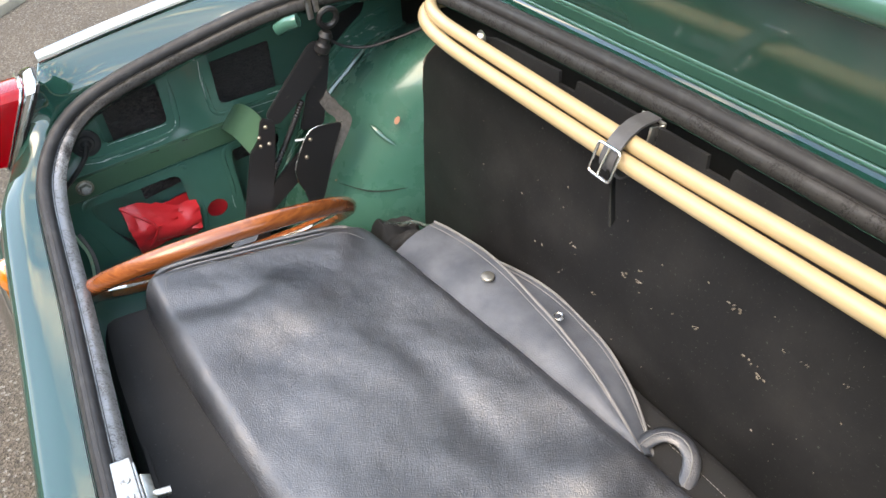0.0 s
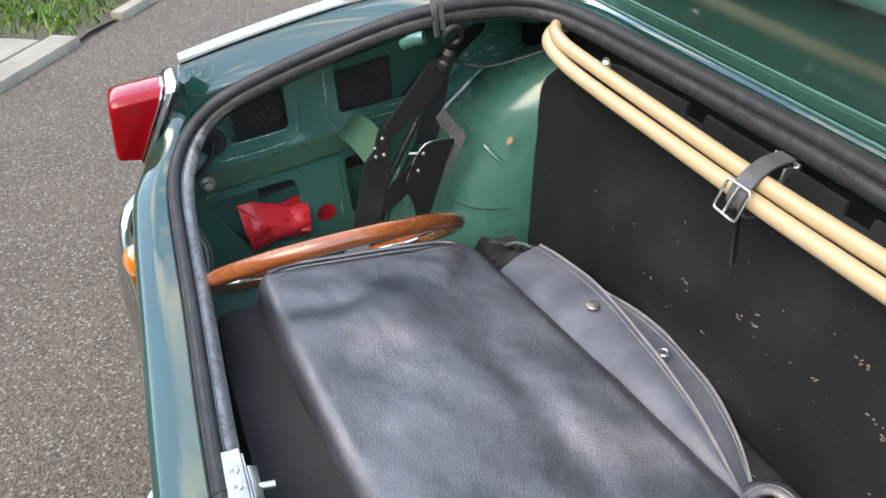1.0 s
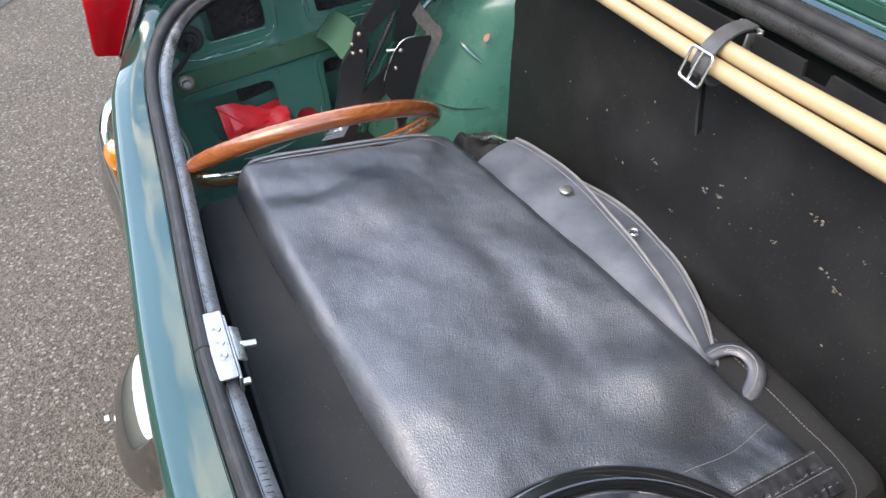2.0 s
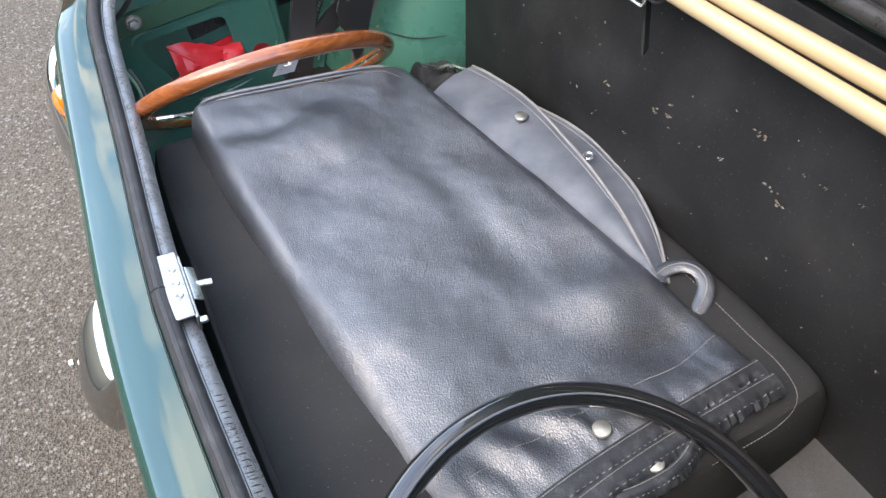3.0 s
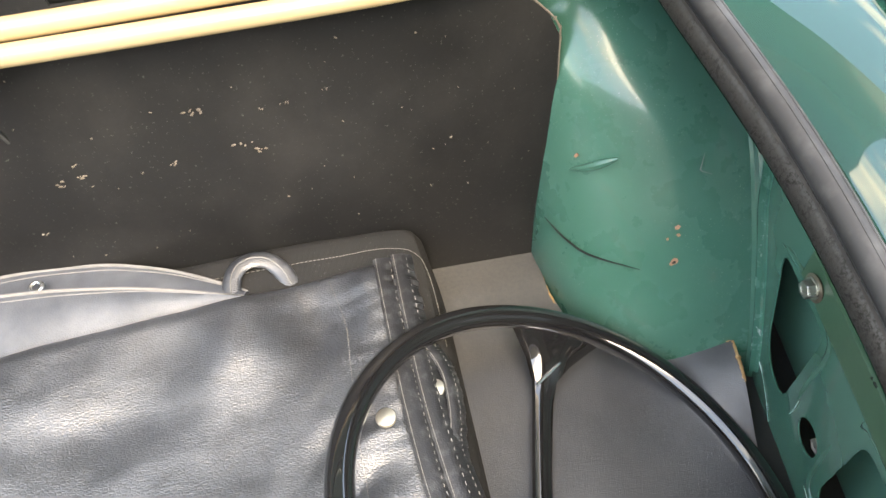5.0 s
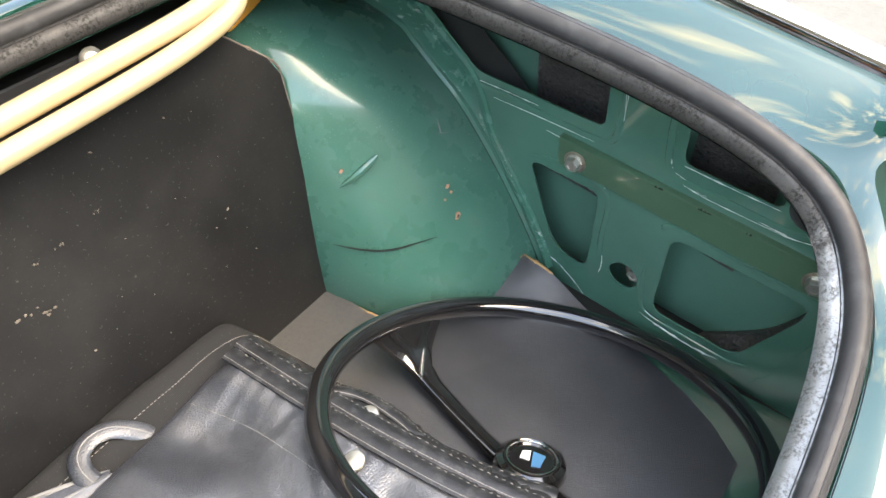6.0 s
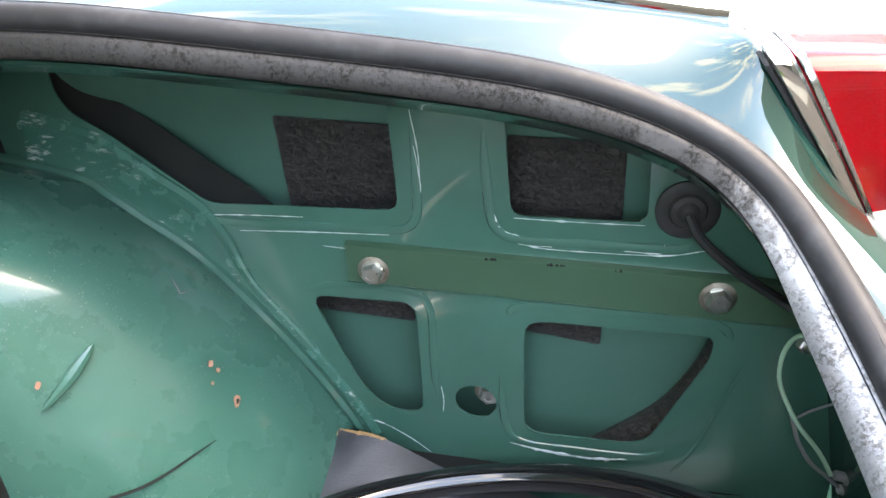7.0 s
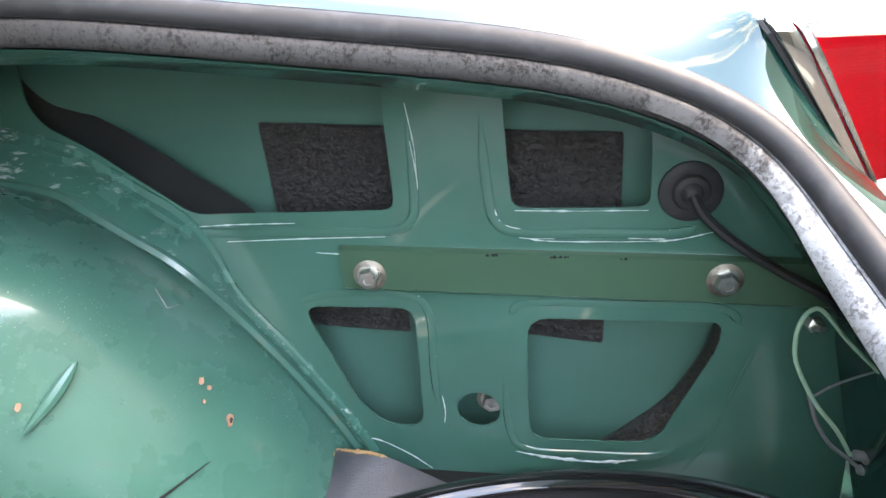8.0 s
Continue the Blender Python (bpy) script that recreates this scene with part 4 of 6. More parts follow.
def wheel_arch(sgn):
    a = curve_through([(0.318, 0.597, 0.280), (0.338, 0.599, 0.334), (0.380, 0.602, 0.403), (0.424, 0.605, 0.4606), (0.452, 0.607, 0.4895), (0.482, 0.610, 0.5103), (0.508, 0.613, 0.5288), (0.539, 0.617, 0.5446), (0.64, 0.620, 0.566)], 40)
    b = curve_through([(0.524, 0.423, 0.280), (0.527, 0.425, 0.335), (0.531, 0.428, 0.40), (0.537, 0.432, 0.47), (0.548, 0.434, 0.525), (0.575, 0.436, 0.562), (0.61, 0.436, 0.585), (0.65, 0.436, 0.600), (0.73, 0.436, 0.610)], 40)
    c = curve_through([(0.345, 0.43, 0.280), (0.358, 0.43, 0.335), (0.388, 0.45, 0.405), (0.428, 0.468, 0.475), (0.460, 0.478, 0.530), (0.498, 0.482, 0.570), (0.54, 0.482, 0.600), (0.59, 0.48, 0.622), (0.66, 0.48, 0.640)], 40)
    rows = []
    for p, q, r in zip(a, c, b):
        rows.append([(lambda v: Vector((v.x, sgn * v.y, v.z)))(p * (1 - t) ** 2 + q * 2 * t * (1 - t) + r * t * t) for t in (k / 26 for k in range(27))])
    bm = bmesh.new()
    add_grid(bm, rows)
    bmesh.ops.recalc_face_normals(bm, faces=bm.faces[:])
    arch = part("wheel_arch", bm, GREEN_DUST_HAZE, car, "bulging green painted wheel arch with chips")
    bm = bmesh.new()
    add_tube(bm, [Vector((p.x - 0.004, sgn * (p.y - 0.004), p.z + 0.002)) for p in a], 0.0055, 8)
    part("arch_seam", bm, GREEN, arch, "welded seam with brushed sealer")

    def along(k, off, w):
        """A point beside the seam, off up the panel and w proud of it."""
        d = a[min(k + 1, 39)] - a[max(k - 1, 0)]
        d = Vector((d.x, d.z)).normalized()
        p = a[k]
        u = p.x - d.y * off
        return Vector((u, sgn * (min(p.y, panel_y(u)) - w), p.z + d.x * off))

    def wide(k):
        return 0.42 + 0.58 * smooth_step((a[k].z - 0.44) / 0.06)

    bm = bmesh.new()
    add_grid(bm, [[along(k, off * wide(k), w + 0.0004 * noise.noise(Vector((k * 0.7, off * 200, 2)))) for off, w in ((0.002, 0.001), (0.005, 0.0042), (0.009, 0.0046), (0.030, 0.0036), (0.0325, 0.0044), (0.0345, 0.0092), (0.0385, 0.0094), (0.0405, 0.0044), (0.0455, 0.0032), (0.0470, 0.0006))] for k in range(3, 37)])
    bmesh.ops.recalc_face_normals(bm, faces=bm.faces[:])
    part("arch_flange", bm, GREEN_SCUFFED, arch, "turned flange of the wheel arch")
    # sealer in the groove, with the seam's pale sheen painted in
    for k0, k1, off, fat in ((17, 25, 0.0395, 0.0024), (18, 24, 0.0330, 0.0020), (25, 31, 0.0395, 0.0016), (15, 27, 0.0035, 0.0015), (5, 12, 0.0040, 0.0012), (30, 32, 0.0330, 0.0036)):
        bm = bmesh.new()
        n = 14 * (k1 - k0)
        run = [along(k0 + q // 14, off * wide(k0 + q // 14), 0.0044).lerp(along(k0 + q // 14 + 1, off * wide(k0 + q // 14 + 1), 0.0044), q % 14 / 14) for q in range(n)]
        add_tube(bm, [p + Vector((0, 0, 0.0012 * noise.noise(Vector((q * 0.21, k0, 4))))) for q, p in enumerate(run)], [0.0001 + 0.45 * fat * max(0.0, noise.noise(Vector((q * 0.16, k0 * 1.7 + off * 90, 0))) + 0.20) * math.sin(math.pi * (q + 0.5) / n) for q in range(n)], 6, flat=0.5, up=(0, 1, 0))
        part("sealer_glint", bm, SEALER_GLINT, arch, "cracked whitish sealer and painted sheen along the flange")
    return arch, rows


near_arch, near_rows = wheel_arch(-1)
far_arch, far_rows = wheel_arch(1)


def board_x(z):
    return 0.506 + 0.075 * (z - 0.30) + 0.055 * max(0.0, z - 0.45)


bm = bmesh.new()
edge = [(-0.441, 0.287), (-0.444, 0.45), (-0.447, 0.566), (-0.438, 0.586), (-0.400, 0.624), (-0.362, 0.639), (-0.285, 0.658), (-0.084, 0.662), (-0.082, 0.649), (-0.056, 0.649), (-0.054, 0.662), (0.129, 0.662), (0.131, 0.649), (0.158, 0.649), (0.160, 0.662)]
mirror = [(-y, z) for y, z in reversed(edge) if abs(y) > 0.2]
add_plate(bm, edge + mirror, [], 0.004, lambda u, v, w: Vector((u, v, w)))
bmesh.ops.subdivide_edges(bm, edges=[e for e in bm.edges if e.calc_length() > 0.1], cuts=5, use_grid_fill=True)
for v in bm.verts:
    y, z, w = v.co
    v.co = Vector((board_x(z) + w + 0.004 * math.sin(3 * y + 1) * smooth_step((z - 0.3) / 0.2), y, z))
bmesh.ops.recalc_face_normals(bm, faces=bm.faces[:])
board = part("bulkhead_board", bm, BOARD, car, "scuffed black trim board behind the boot")
# sheet added so that the gap above the board stays black
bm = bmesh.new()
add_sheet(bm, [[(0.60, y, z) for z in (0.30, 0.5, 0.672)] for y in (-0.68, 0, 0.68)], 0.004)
part("gap_backing", bm, SHADE_AND_MARKS, car, "near-black sheet added behind the trim board")
bm = bmesh.new()
add_plate(bm, rounded([(-0.44, 0.592), (-0.474, 0.602), (-0.512, 0.618), (-0.561, 0.634), (-0.545, 0.652), (-0.44, 0.655)], 0.006, 3), [], 0.006, lambda u, v, w: Vector((0.592 - w, u, v)))
part("insulation_pad", bm, YELLOW, car, "amber yellow insulation pad on the bulkhead")
for sgn in (-1, 1):
    bm = bmesh.new()
    pts = curve_through([(0, sgn * 0.441, 0.30), (0, sgn * 0.4443, 0.45), (0, sgn * 0.4478, 0.560), (0, sgn * 0.4465, 0.574), (0, sgn * 0.437, 0.5875), (0, sgn * 0.400, 0.625)], 70)
    add_tube(bm, [Vector((board_x(p.z) + 0.001 + 0.004 * math.sin(3 * p.y + 1) * smooth_step((p.z - 0.3) / 0.2), p.y, p.z)) for p in pts], [0.0009 + 0.0022 * max(0.0, noise.noise(Vector((k * 0.45, sgn, 0)))) for k in range(70)], 6)
    part("frayed_edge", bm, SCUFF, board, "frayed pale edge of the board")
for y in (0.303, -0.292):
    bm = bmesh.new()
    add_lathe(bm, Matrix.Translation((board_x(0.65) - 0.001, y, 0.655)) @ pose(0, 0, 0, 0, -90, 0), [(0.009, 0.0), (0.009, 0.0015), (0.006, 0.002), (0.006, 0.004), (0.004, 0.0065), (0.001, 0.007)], 16)
    part("trim_screw", bm, STEEL, board, "domed steel trim screw")



# Chips and creases of the arches; scuffs of the trim board.
AN = (-0.84, 0.32, 0.43)
for at, size in (((0.408, -0.531, 0.433), 0.0022), ((0.404, -0.531, 0.427), 0.0016), ((0.405, -0.522, 0.422), 0.0013), ((0.393, -0.527, 0.402), 0.0036)):
    flake(near_arch, at, AN, size, 1.3, 0.4, CHIP, label="chipped paint showing primer")
flake(near_arch, (0.3925, -0.527, 0.402), AN, 0.0018, 1.1, 0.2, SHADE_AND_MARKS)
flake(near_arch, (0.481, -0.455, 0.469), (-0.58, 0.76, 0.28), 0.0020, 1.5, 0.3, CHIP)
flake(far_arch, (0.488, 0.452, 0.492), (-0.58, -0.76, 0.28), 0.0040, 1.5, 1.2, CHIP, label="chipped paint showing primer")
flake(far_arch, (0.398, 0.505, 0.393), (-0.8, -0.42, 0.42), 0.0020, 1.0, 0.2, CHIP)


def crease(parent, points, r, material, name, sgn=1, label=""):
    bm = bmesh.new()
    line = curve_through([(x, y * sgn, z) for x, y, z in points], 24)
    add_tube(bm, line, [r * math.sin(math.pi * (k + 0.5) / 24) ** 0.6 for k in range(24)], 8)
    part(name, bm, material, parent, label)


for arch_ob, sg in ((near_arch, 1), (far_arch, -1)):
    crease(arch_ob, [(0.485, -0.430, 0.386), (0.454, -0.443, 0.385), (0.428, -0.4605, 0.386), (0.399, -0.499, 0.390)], 0.0011, SHADE_AND_MARKS, "panel_joint", sg, "dark overlapping panel joint")
    crease(arch_ob, [(0.457, -0.485, 0.481), (0.462, -0.474, 0.473), (0.468, -0.464, 0.465), (0.480, -0.450, 0.453)], 0.0042, GREEN, "dent", sg, "pressed dent catching the light")
    crease(arch_ob, [(0.4355, -0.553, 0.494), (0.430, -0.550, 0.484), (0.4285, -0.550, 0.480), (0.424, -0.559, 0.478)], 0.0006, PIPING, "scratch", sg, "pale hairline scratch")
for y, z, size, stretch, ang in ((-0.129, 0.545, 0.0042, 1.4, 0.3), (0.008, 0.493, 0.0042, 3.0, 0.1), (-0.014, 0.497, 0.0030, 2.2, 0.2), (-0.097, 0.497, 0.0030, 0.6, 0.1), (-0.162, 0.505, 0.0030, 3.2, -0.3), (-0.178, 0.497, 0.0032, 1.4, -0.7), (0.041, 0.441, 0.0022, 1.0, 0.1), (-0.206, 0.541, 0.0018, 1.6, 0.7), (0.088, 0.48, 0.0030, 1.5, 0.2), (-0.243, 0.548, 0.0014, 1.3, 0.5), (-0.017, 0.51, 0.0020, 1.8, 0.1), (-0.186, 0.538, 0.0018, 1.2, 1.0)):
    dice = random.Random(round(y * 1000))
    for k in range(5):
        yy, zz = y + dice.uniform(-1.6, 1.6) * size * stretch ** 0.5, z + dice.uniform(-0.7, 0.7) * size
        flake(board, (board_x(zz) + 0.004 * math.sin(3 * yy + 1) * smooth_step((zz - 0.3) / 0.2) - 0.0012, yy, zz), (-0.99, 0, 0.13), size * dice.uniform(0.12, 0.36), dice.uniform(1.2, 3.2), ang + dice.uniform(-0.5, 0.5), SCUFF, "scuff", "pale scuff in the black board")
rng = random.Random(11)
for k in range(64):
    y, z = rng.uniform(-0.42, 0.42), rng.uniform(0.40, 0.64)
    if abs(y) > 0.38 and z > 0.60:
        continue
    flake(board, (board_x(z) + 0.004 * math.sin(3 * y + 1) * smooth_step((z - 0.3) / 0.2) - 0.0012, y, z), (-0.99, 0, 0.13), rng.choice((0.0003, 0.0004, 0.0005, 0.0008)), rng.uniform(1, 2.6), rng.uniform(0, 3), SCUFF, "scuff")

# Open boot lid.
LID = Matrix.Translation((0.601, 0, 0.691)) @ pose(0, 0, 0, 0, -18, 0)
bm = bmesh.new()
add_sheet(bm, [[LID @ Vector((0.010 * (z / 0.5) ** 2, y * (1 + 0.1 * z), z)) for z in (0.0, 0.02, 0.1, 0.2, 0.3, 0.4, 0.5, 0.60)] for y in [q / 10 * 0.50 for q in range(-10, 11)]], 0.003)
lid = part("boot_lid", bm, GREEN_LID, car, "open boot lid, glossy green underside")
bm = bmesh.new()
for off, h, r in ((-0.004, 0.004, 0.0035), (-0.002, 0.026, 0.003)):
    add_tube(bm, [LID @ Vector((off, y, h)) for y in [q / 10 * 0.50 for q in range(-10, 11)]], r, 10)
add_sheet(bm, [[LID @ Vector((-0.004, y, z)) for z in (0.010, 0.018, 0.024)] for y in (-0.50, 0, 0.50)], 0.002)
part("lid_hem", bm, GREEN, lid, "folded hem along the lid's hinge edge")
bm = bmesh.new()
add_tube(bm, [LID @ Vector((-0.010, y, 0.150)) for y in [q / 10 * 0.45 for q in range(-10, 11)]], 0.013, 12)
part("lid_rib", bm, GREEN, lid, "rounded stiffening rib under the lid")


# ---------------------------------------------------------------- outside fittings
def wing_strip(sgn):
    bm = bmesh.new()
    xs = [0.066 + q / 20 * 0.62 for q in range(21)]
    rows = [[Vector((x, sgn * (0.588 + q[0]), crest(x) + q[1])) for q in ((-0.0080, -0.007), (-0.0078, 0.003), (-0.0045, 0.0075), (0.001, 0.0085), (0.0065, 0.005), (0.0080, -0.006))] for x in xs]
    vs = add_grid(bm, rows)
    bm.faces.new(list(vs[0]))
    bmesh.ops.recalc_face_normals(bm, faces=bm.faces[:])
    return part("wing_strip", bm, CHROME, car, "bright metal finisher along the wing top")


def tail_lamp(sgn):
    def ring(s, grow=0.0, shrink=1.0):
        """Section of the lamp at depth s, from the wing (0) to the rear face (1)."""
        top = Vector((0.046, 0, 0.638)).lerp(Vector((-0.031, 0, 0.634)), s)
        low = Vector((-0.012, 0, 0.540)).lerp(Vector((-0.044, 0, 0.547)), s)
        mid, up = (top + low) / 2, (top - low) / 2
        out = []
        for u, v in [(0.014, -1), (0.022, -0.93), (0.026, -0.75), (0.033, 0.1), (0.036, 0.62), (0.034, 0.84), (0.027, 0.96), (0.016, 1), (-0.018, 1), (-0.027, 0.96), (-0.033, 0.84), (-0.034, 0.62), (-0.031, 0.0), (-0.026, -0.75), (-0.022, -0.93), (-0.014, -1)]:
            y = 0.572 + (u + math.copysign(grow, u)) * shrink
            p = mid + up * (v * shrink) + up.normalized() * math.copysign(grow, v) * min(1.0, abs(v) * 1.3)
            out.append(Vector((p.x, sgn * y, p.z)))
        return out

    bm = bmesh.new()
    add_grid(bm, [ring(-0.10, 0.001), ring(-0.095, 0.0046), ring(-0.075, 0.0058), ring(-0.02, 0.0058), ring(0.05, 0.0050), ring(0.075, 0.0025), ring(0.08, -0.002)], False, True)
    bmesh.ops.recalc_face_normals(bm, faces=bm.faces[:])
    lamp = part("tail_lamp", bm, CHROME, car, "tall red tail lamp in a chrome bezel")
    bm = bmesh.new()
    vs = add_grid(bm, [ring(0.06, 0.0), ring(0.3), ring(0.6), ring(0.86), ring(0.95, 0, 0.97), ring(1.0, 0, 0.90), ring(1.02, 0, 0.7), ring(1.03, 0, 0.05)], False, True)
    bm.faces.new(vs[-1])
    bmesh.ops.recalc_face_normals(bm, faces=bm.faces[:])
    part("lens", bm, LENS_RED, lamp, "clear red ribbed lens")
    bm = bmesh.new()
    vs = add_grid(bm, [ring(0.10, -0.001), ring(0.16, -0.004), ring(0.14, -0.004, 0.4), ring(0.13, 0, 0.05)], False, True)
    bm.faces.new(vs[-1])
    bmesh.ops.recalc_face_normals(bm, faces=bm.faces[:])
    part("reflector", bm, ALLOY, lamp, "bright reflector behind the red lens")
    bm = bmesh.new()
    add_grid(bm, [ring(-0.15, 0.001), ring(-0.145, 0.0042), ring(-0.11, 0.0050), ring(-0.09, 0.002)], False, True)
    bmesh.ops.recalc_face_normals(bm, faces=bm.faces[:])
    part("gasket", bm, RUBBER, lamp, "thin black lamp gasket")
    return lamp


def corner_bumper(sgn):
    pts = curve_through([(-0.052, 0.30, 0.426), (-0.058, 0.36, 0.430), (-0.068, 0.46, 0.435), (-0.067, 0.555, 0.440), (-0.048, 0.615, 0.442), (0.0, 0.655, 0.443), (0.08, 0.675, 0.443)], 40)
    rows = []
    for i, p in enumerate(pts):
        d = (pts[min(i + 1, 39)] - pts[max(i - 1, 0)]).normalized()
        n = Vector((-d.y, d.x, 0)).normalized()
        h = 0.040 * min(1.0, 0.25 + i * 0.10)
        rows.append([Vector(((p + n * a).x, sgn * (p + n * a).y, p.z + b * h)) for a, b in ((-0.008, 0.26), (-0.005, 0.37), (-0.001, 0.41), (0.003, 0.36), (0.006, 0.25), (0.0135, -0.20), (0.0185, -0.60), (0.0190, -1.0), (0.010, -1.5))])
    bm = bmesh.new()
    add_sheet(bm, rows, 0.002)
    bumper = part("corner_bumper", bm, CHROME, car, "chrome corner bumper with mirror finish")
    bm = bmesh.new()
    add_lathe(bm, Matrix.Translation((-0.040, sgn * 0.445, 0.458)) @ pose(0, 0, 0, 0, -90, 0), [(0.024, 0.0), (0.024, 0.008), (0.022, 0.018), (0.016, 0.026), (0.008, 0.029), (0.001, 0.030)], 24)
    part("indicator_lens", bm, LENS_AMBER, bumper, "amber indicator lens")
    return bumper


for s in (1, -1):
    wing_strip(s)
    tail_lamp(s)
    corner_bumper(s)

bm = bmesh.new()
rows = []
for k in range(33):
    s = math.cos((k / 32 - 0.5) * math.pi)
    w = s ** 0.35 if s > 0.001 else 0.0
    y = 0.026 - 0.052 * math.cos(k / 32 * math.pi)
    rows.append([Vector((-0.068 - 0.044 * w * q[0], y, 0.428 + 0.030 * q[1])) for q in ((0, 0.95), (0.14, 0.93), (0.32, 0.85), (0.52, 0.68), (0.72, 0.40), (0.88, 0.02), (0.97, -0.45), (1.0, -0.95), (0.92, -1.5), (0.2, -1.7))])
add_grid(bm, rows)
bmesh.ops.recalc_face_normals(bm, faces=bm.faces[:])
plate_lamp = part("number_plate_lamp", bm, CHROME, car, "rounded chrome number plate lamp housing")
bm = bmesh.new()
add_lathe(bm, Matrix.Translation((-0.110, 0.042, 0.423)) @ pose(0, 0, 0, 0, -90, 0), [(0.004, 0), (0.004, 0.004), (0.001, 0.005)], 10)
part("fixing_screw", bm, STEEL, plate_lamp)

# Striker plate on the rear lip.
STRIKE = Matrix.Translation((0.0045, 0.012, 0.494)) @ pose(0, 0, 0, 0, 6, 0)
bm = bmesh.new()
add_box(bm, STRIKE @ pose(0.0, 0, 0.004), (0.019, 0.086, 0.003), 0.0014, 3)
add_box(bm, STRIKE @ pose(0.010, -0.004, -0.005), (0.003, 0.082, 0.018), 0.001)
for y in (-0.016, 0.000, 0.018):
    add_lathe(bm, STRIKE @ pose(0.001, y, 0.0055), [(0.0042, 0), (0.0034, 0.0010), (0.002, 0.0008), (0.001, 0.0002)], 12)
striker = part("striker_plate", bm, LATCHMETAL, car, "bright zinc lock striker plate on the rear lip")
bm = bmesh.new()
add_box(bm, STRIKE @ pose(0.016, 0.006, -0.006, 0, 30, 0), (0.010, 0.044, 0.003), 0.0014, 3)
part("striker_bracket", bm, STEEL, striker)
bm = bmesh.new()
add_tube(bm, [STRIKE @ Vector((0.018, 0.006, -0.009)), STRIKE @ Vector((0.032, 0.005, -0.010))], 0.0036, 12)
part("striker_screw", bm, STEEL, striker, "projecting steel adjusting screw")
bm = bmesh.new()
add_lathe(bm, STRIKE @ pose(0.011, -0.043, -0.004, 0, 90, 0), [(0.0034, 0), (0.0034, 0.006), (0.002, 0.007)], 10)
part("striker_screw", bm, STEEL, striker, "projecting steel adjusting screw")


# ---------------------------------------------------------------- loose things in the boot
# Leathercloth mat on the floor.
mat_thing = thing("boot_mat", "dark grained leathercloth mat with frayed tan edges on the boot floor", "mat", at=(0.25, -0.45, 0.31))
outline = [(0.506, -0.429), (0.455, -0.430), (0.411, -0.444), (0.385, -0.466), (0.366, -0.496), (0.352, -0.54), (0.341, -0.578), (0.30, -0.574), (0.25, -0.570), (0.19, -0.562), (0.12, -0.538), (0.085, -0.520), (0.052, -0.495), (0.048, -0.40), (0.05, 0.20), (0.504, 0.20)]


def mat_z(x, y):
    lift = 0.020 * smooth_step((-y - 0.50) / 0.08) * smooth_step((x - 0.22) / 0.1)
    return 0.292 + lift * 1.9 + 0.008 * smooth_step((x - 0.40) / 0.08) + 0.0025 * noise.noise(Vector((x * 14, y * 14, 3)))


bm = bmesh.new()
add_plate(bm, outline, [], 0.003, lambda u, v, w: Vector((u, v, w)))
bmesh.ops.subdivide_edges(bm, edges=[e for e in bm.edges if e.calc_length() > 0.05], cuts=3, use_grid_fill=True)
for v in bm.verts:
    v.co.z += mat_z(v.co.x, v.co.y)
bmesh.ops.recalc_face_normals(bm, faces=bm.faces[:])
part("mat_sheet", bm, MAT_VINYL, mat_thing)
bm = bmesh.new()
for run in (outline[0:7], outline[6:8]):
    pts = [(x, y) for x, y in curve2(run, 60)]
    add_tube(bm, [(x + 0.0015 * noise.noise(Vector((k * 0.7, 0, 0))), y + 0.0015 * noise.noise(Vector((0, k * 0.7, 0))), mat_z(x, y) + 0.0015) for k, (x, y) in enumerate(pts)], [0.0014 + 0.0022 * max(0, noise.noise(Vector((k * 0.21, 4, 0)))) for k in range(60)], 6)
part("frayed_edge", bm, TAN, mat_thing, "frayed tan backing edge")

# Folded black canvas under the bag.
canvas = thing("canvas_cover", "folded matt black canvas cover under the vinyl bag", "cover", at=(0.25, 0.0, 0.315))
bm = bmesh.new()
add_cushion(bm, [(0.002, -0.330, 0.410), (0.530, -0.318, 0.380), (0.512, 0.33, 0.380), (0.001, 0.372, 0.424)], 0.295, 60, 80, 0.024, 0.004, 8, 2.0, None, 0.05)
canvas_top = BVHTree.FromBMesh(bm)
canvas_body = part("canvas_body", bm, CANVAS, canvas)


def stitch_line(tree, points, parent, count, material, label, lift=0.0004):
    """Short running stitches laid along a path on a soft surface."""
    bm = bmesh.new()
    line = []
    for p in curve_through([(x, y, 0.6) for x, y in points], count):
        hit = tree.ray_cast(p, Vector((0, 0, -1)))[0]
        if hit:
            line.append(hit + Z * lift)
    for k in range(len(line) - 1):
        add_tube(bm, [line[k], line[k].lerp(line[k + 1], 0.62)], 0.00036, 4)
    part("stitching", bm, material, parent, label)


stitch_line(canvas_top, [(0.476, 0.05), (0.478, -0.10), (0.480, -0.20), (0.481, -0.26), (0.470, -0.295), (0.44, -0.307), (0.36, -0.310)], canvas_body, 120, THREAD, "pale stitches along the canvas edge")
bm = bmesh.new()
add_tube(bm, curve_through([(0.030, 0.300, 0.4155), (0.022, 0.15, 0.4145), (0.020, 0.0, 0.4125), (0.022, -0.15, 0.4095), (0.030, -0.285, 0.4045)], 60), 0.0028, 8, flat=0.5, up=(0, 0, 1))
part("rolled_edge", bm, CANVAS, canvas, "rolled edge along the fold")
# Vinyl bag.
bag = thing("vinyl_bag", "large folded black grained vinyl bag lying on the canvas", "bag", at=(0.27, 0.05, 0.37))


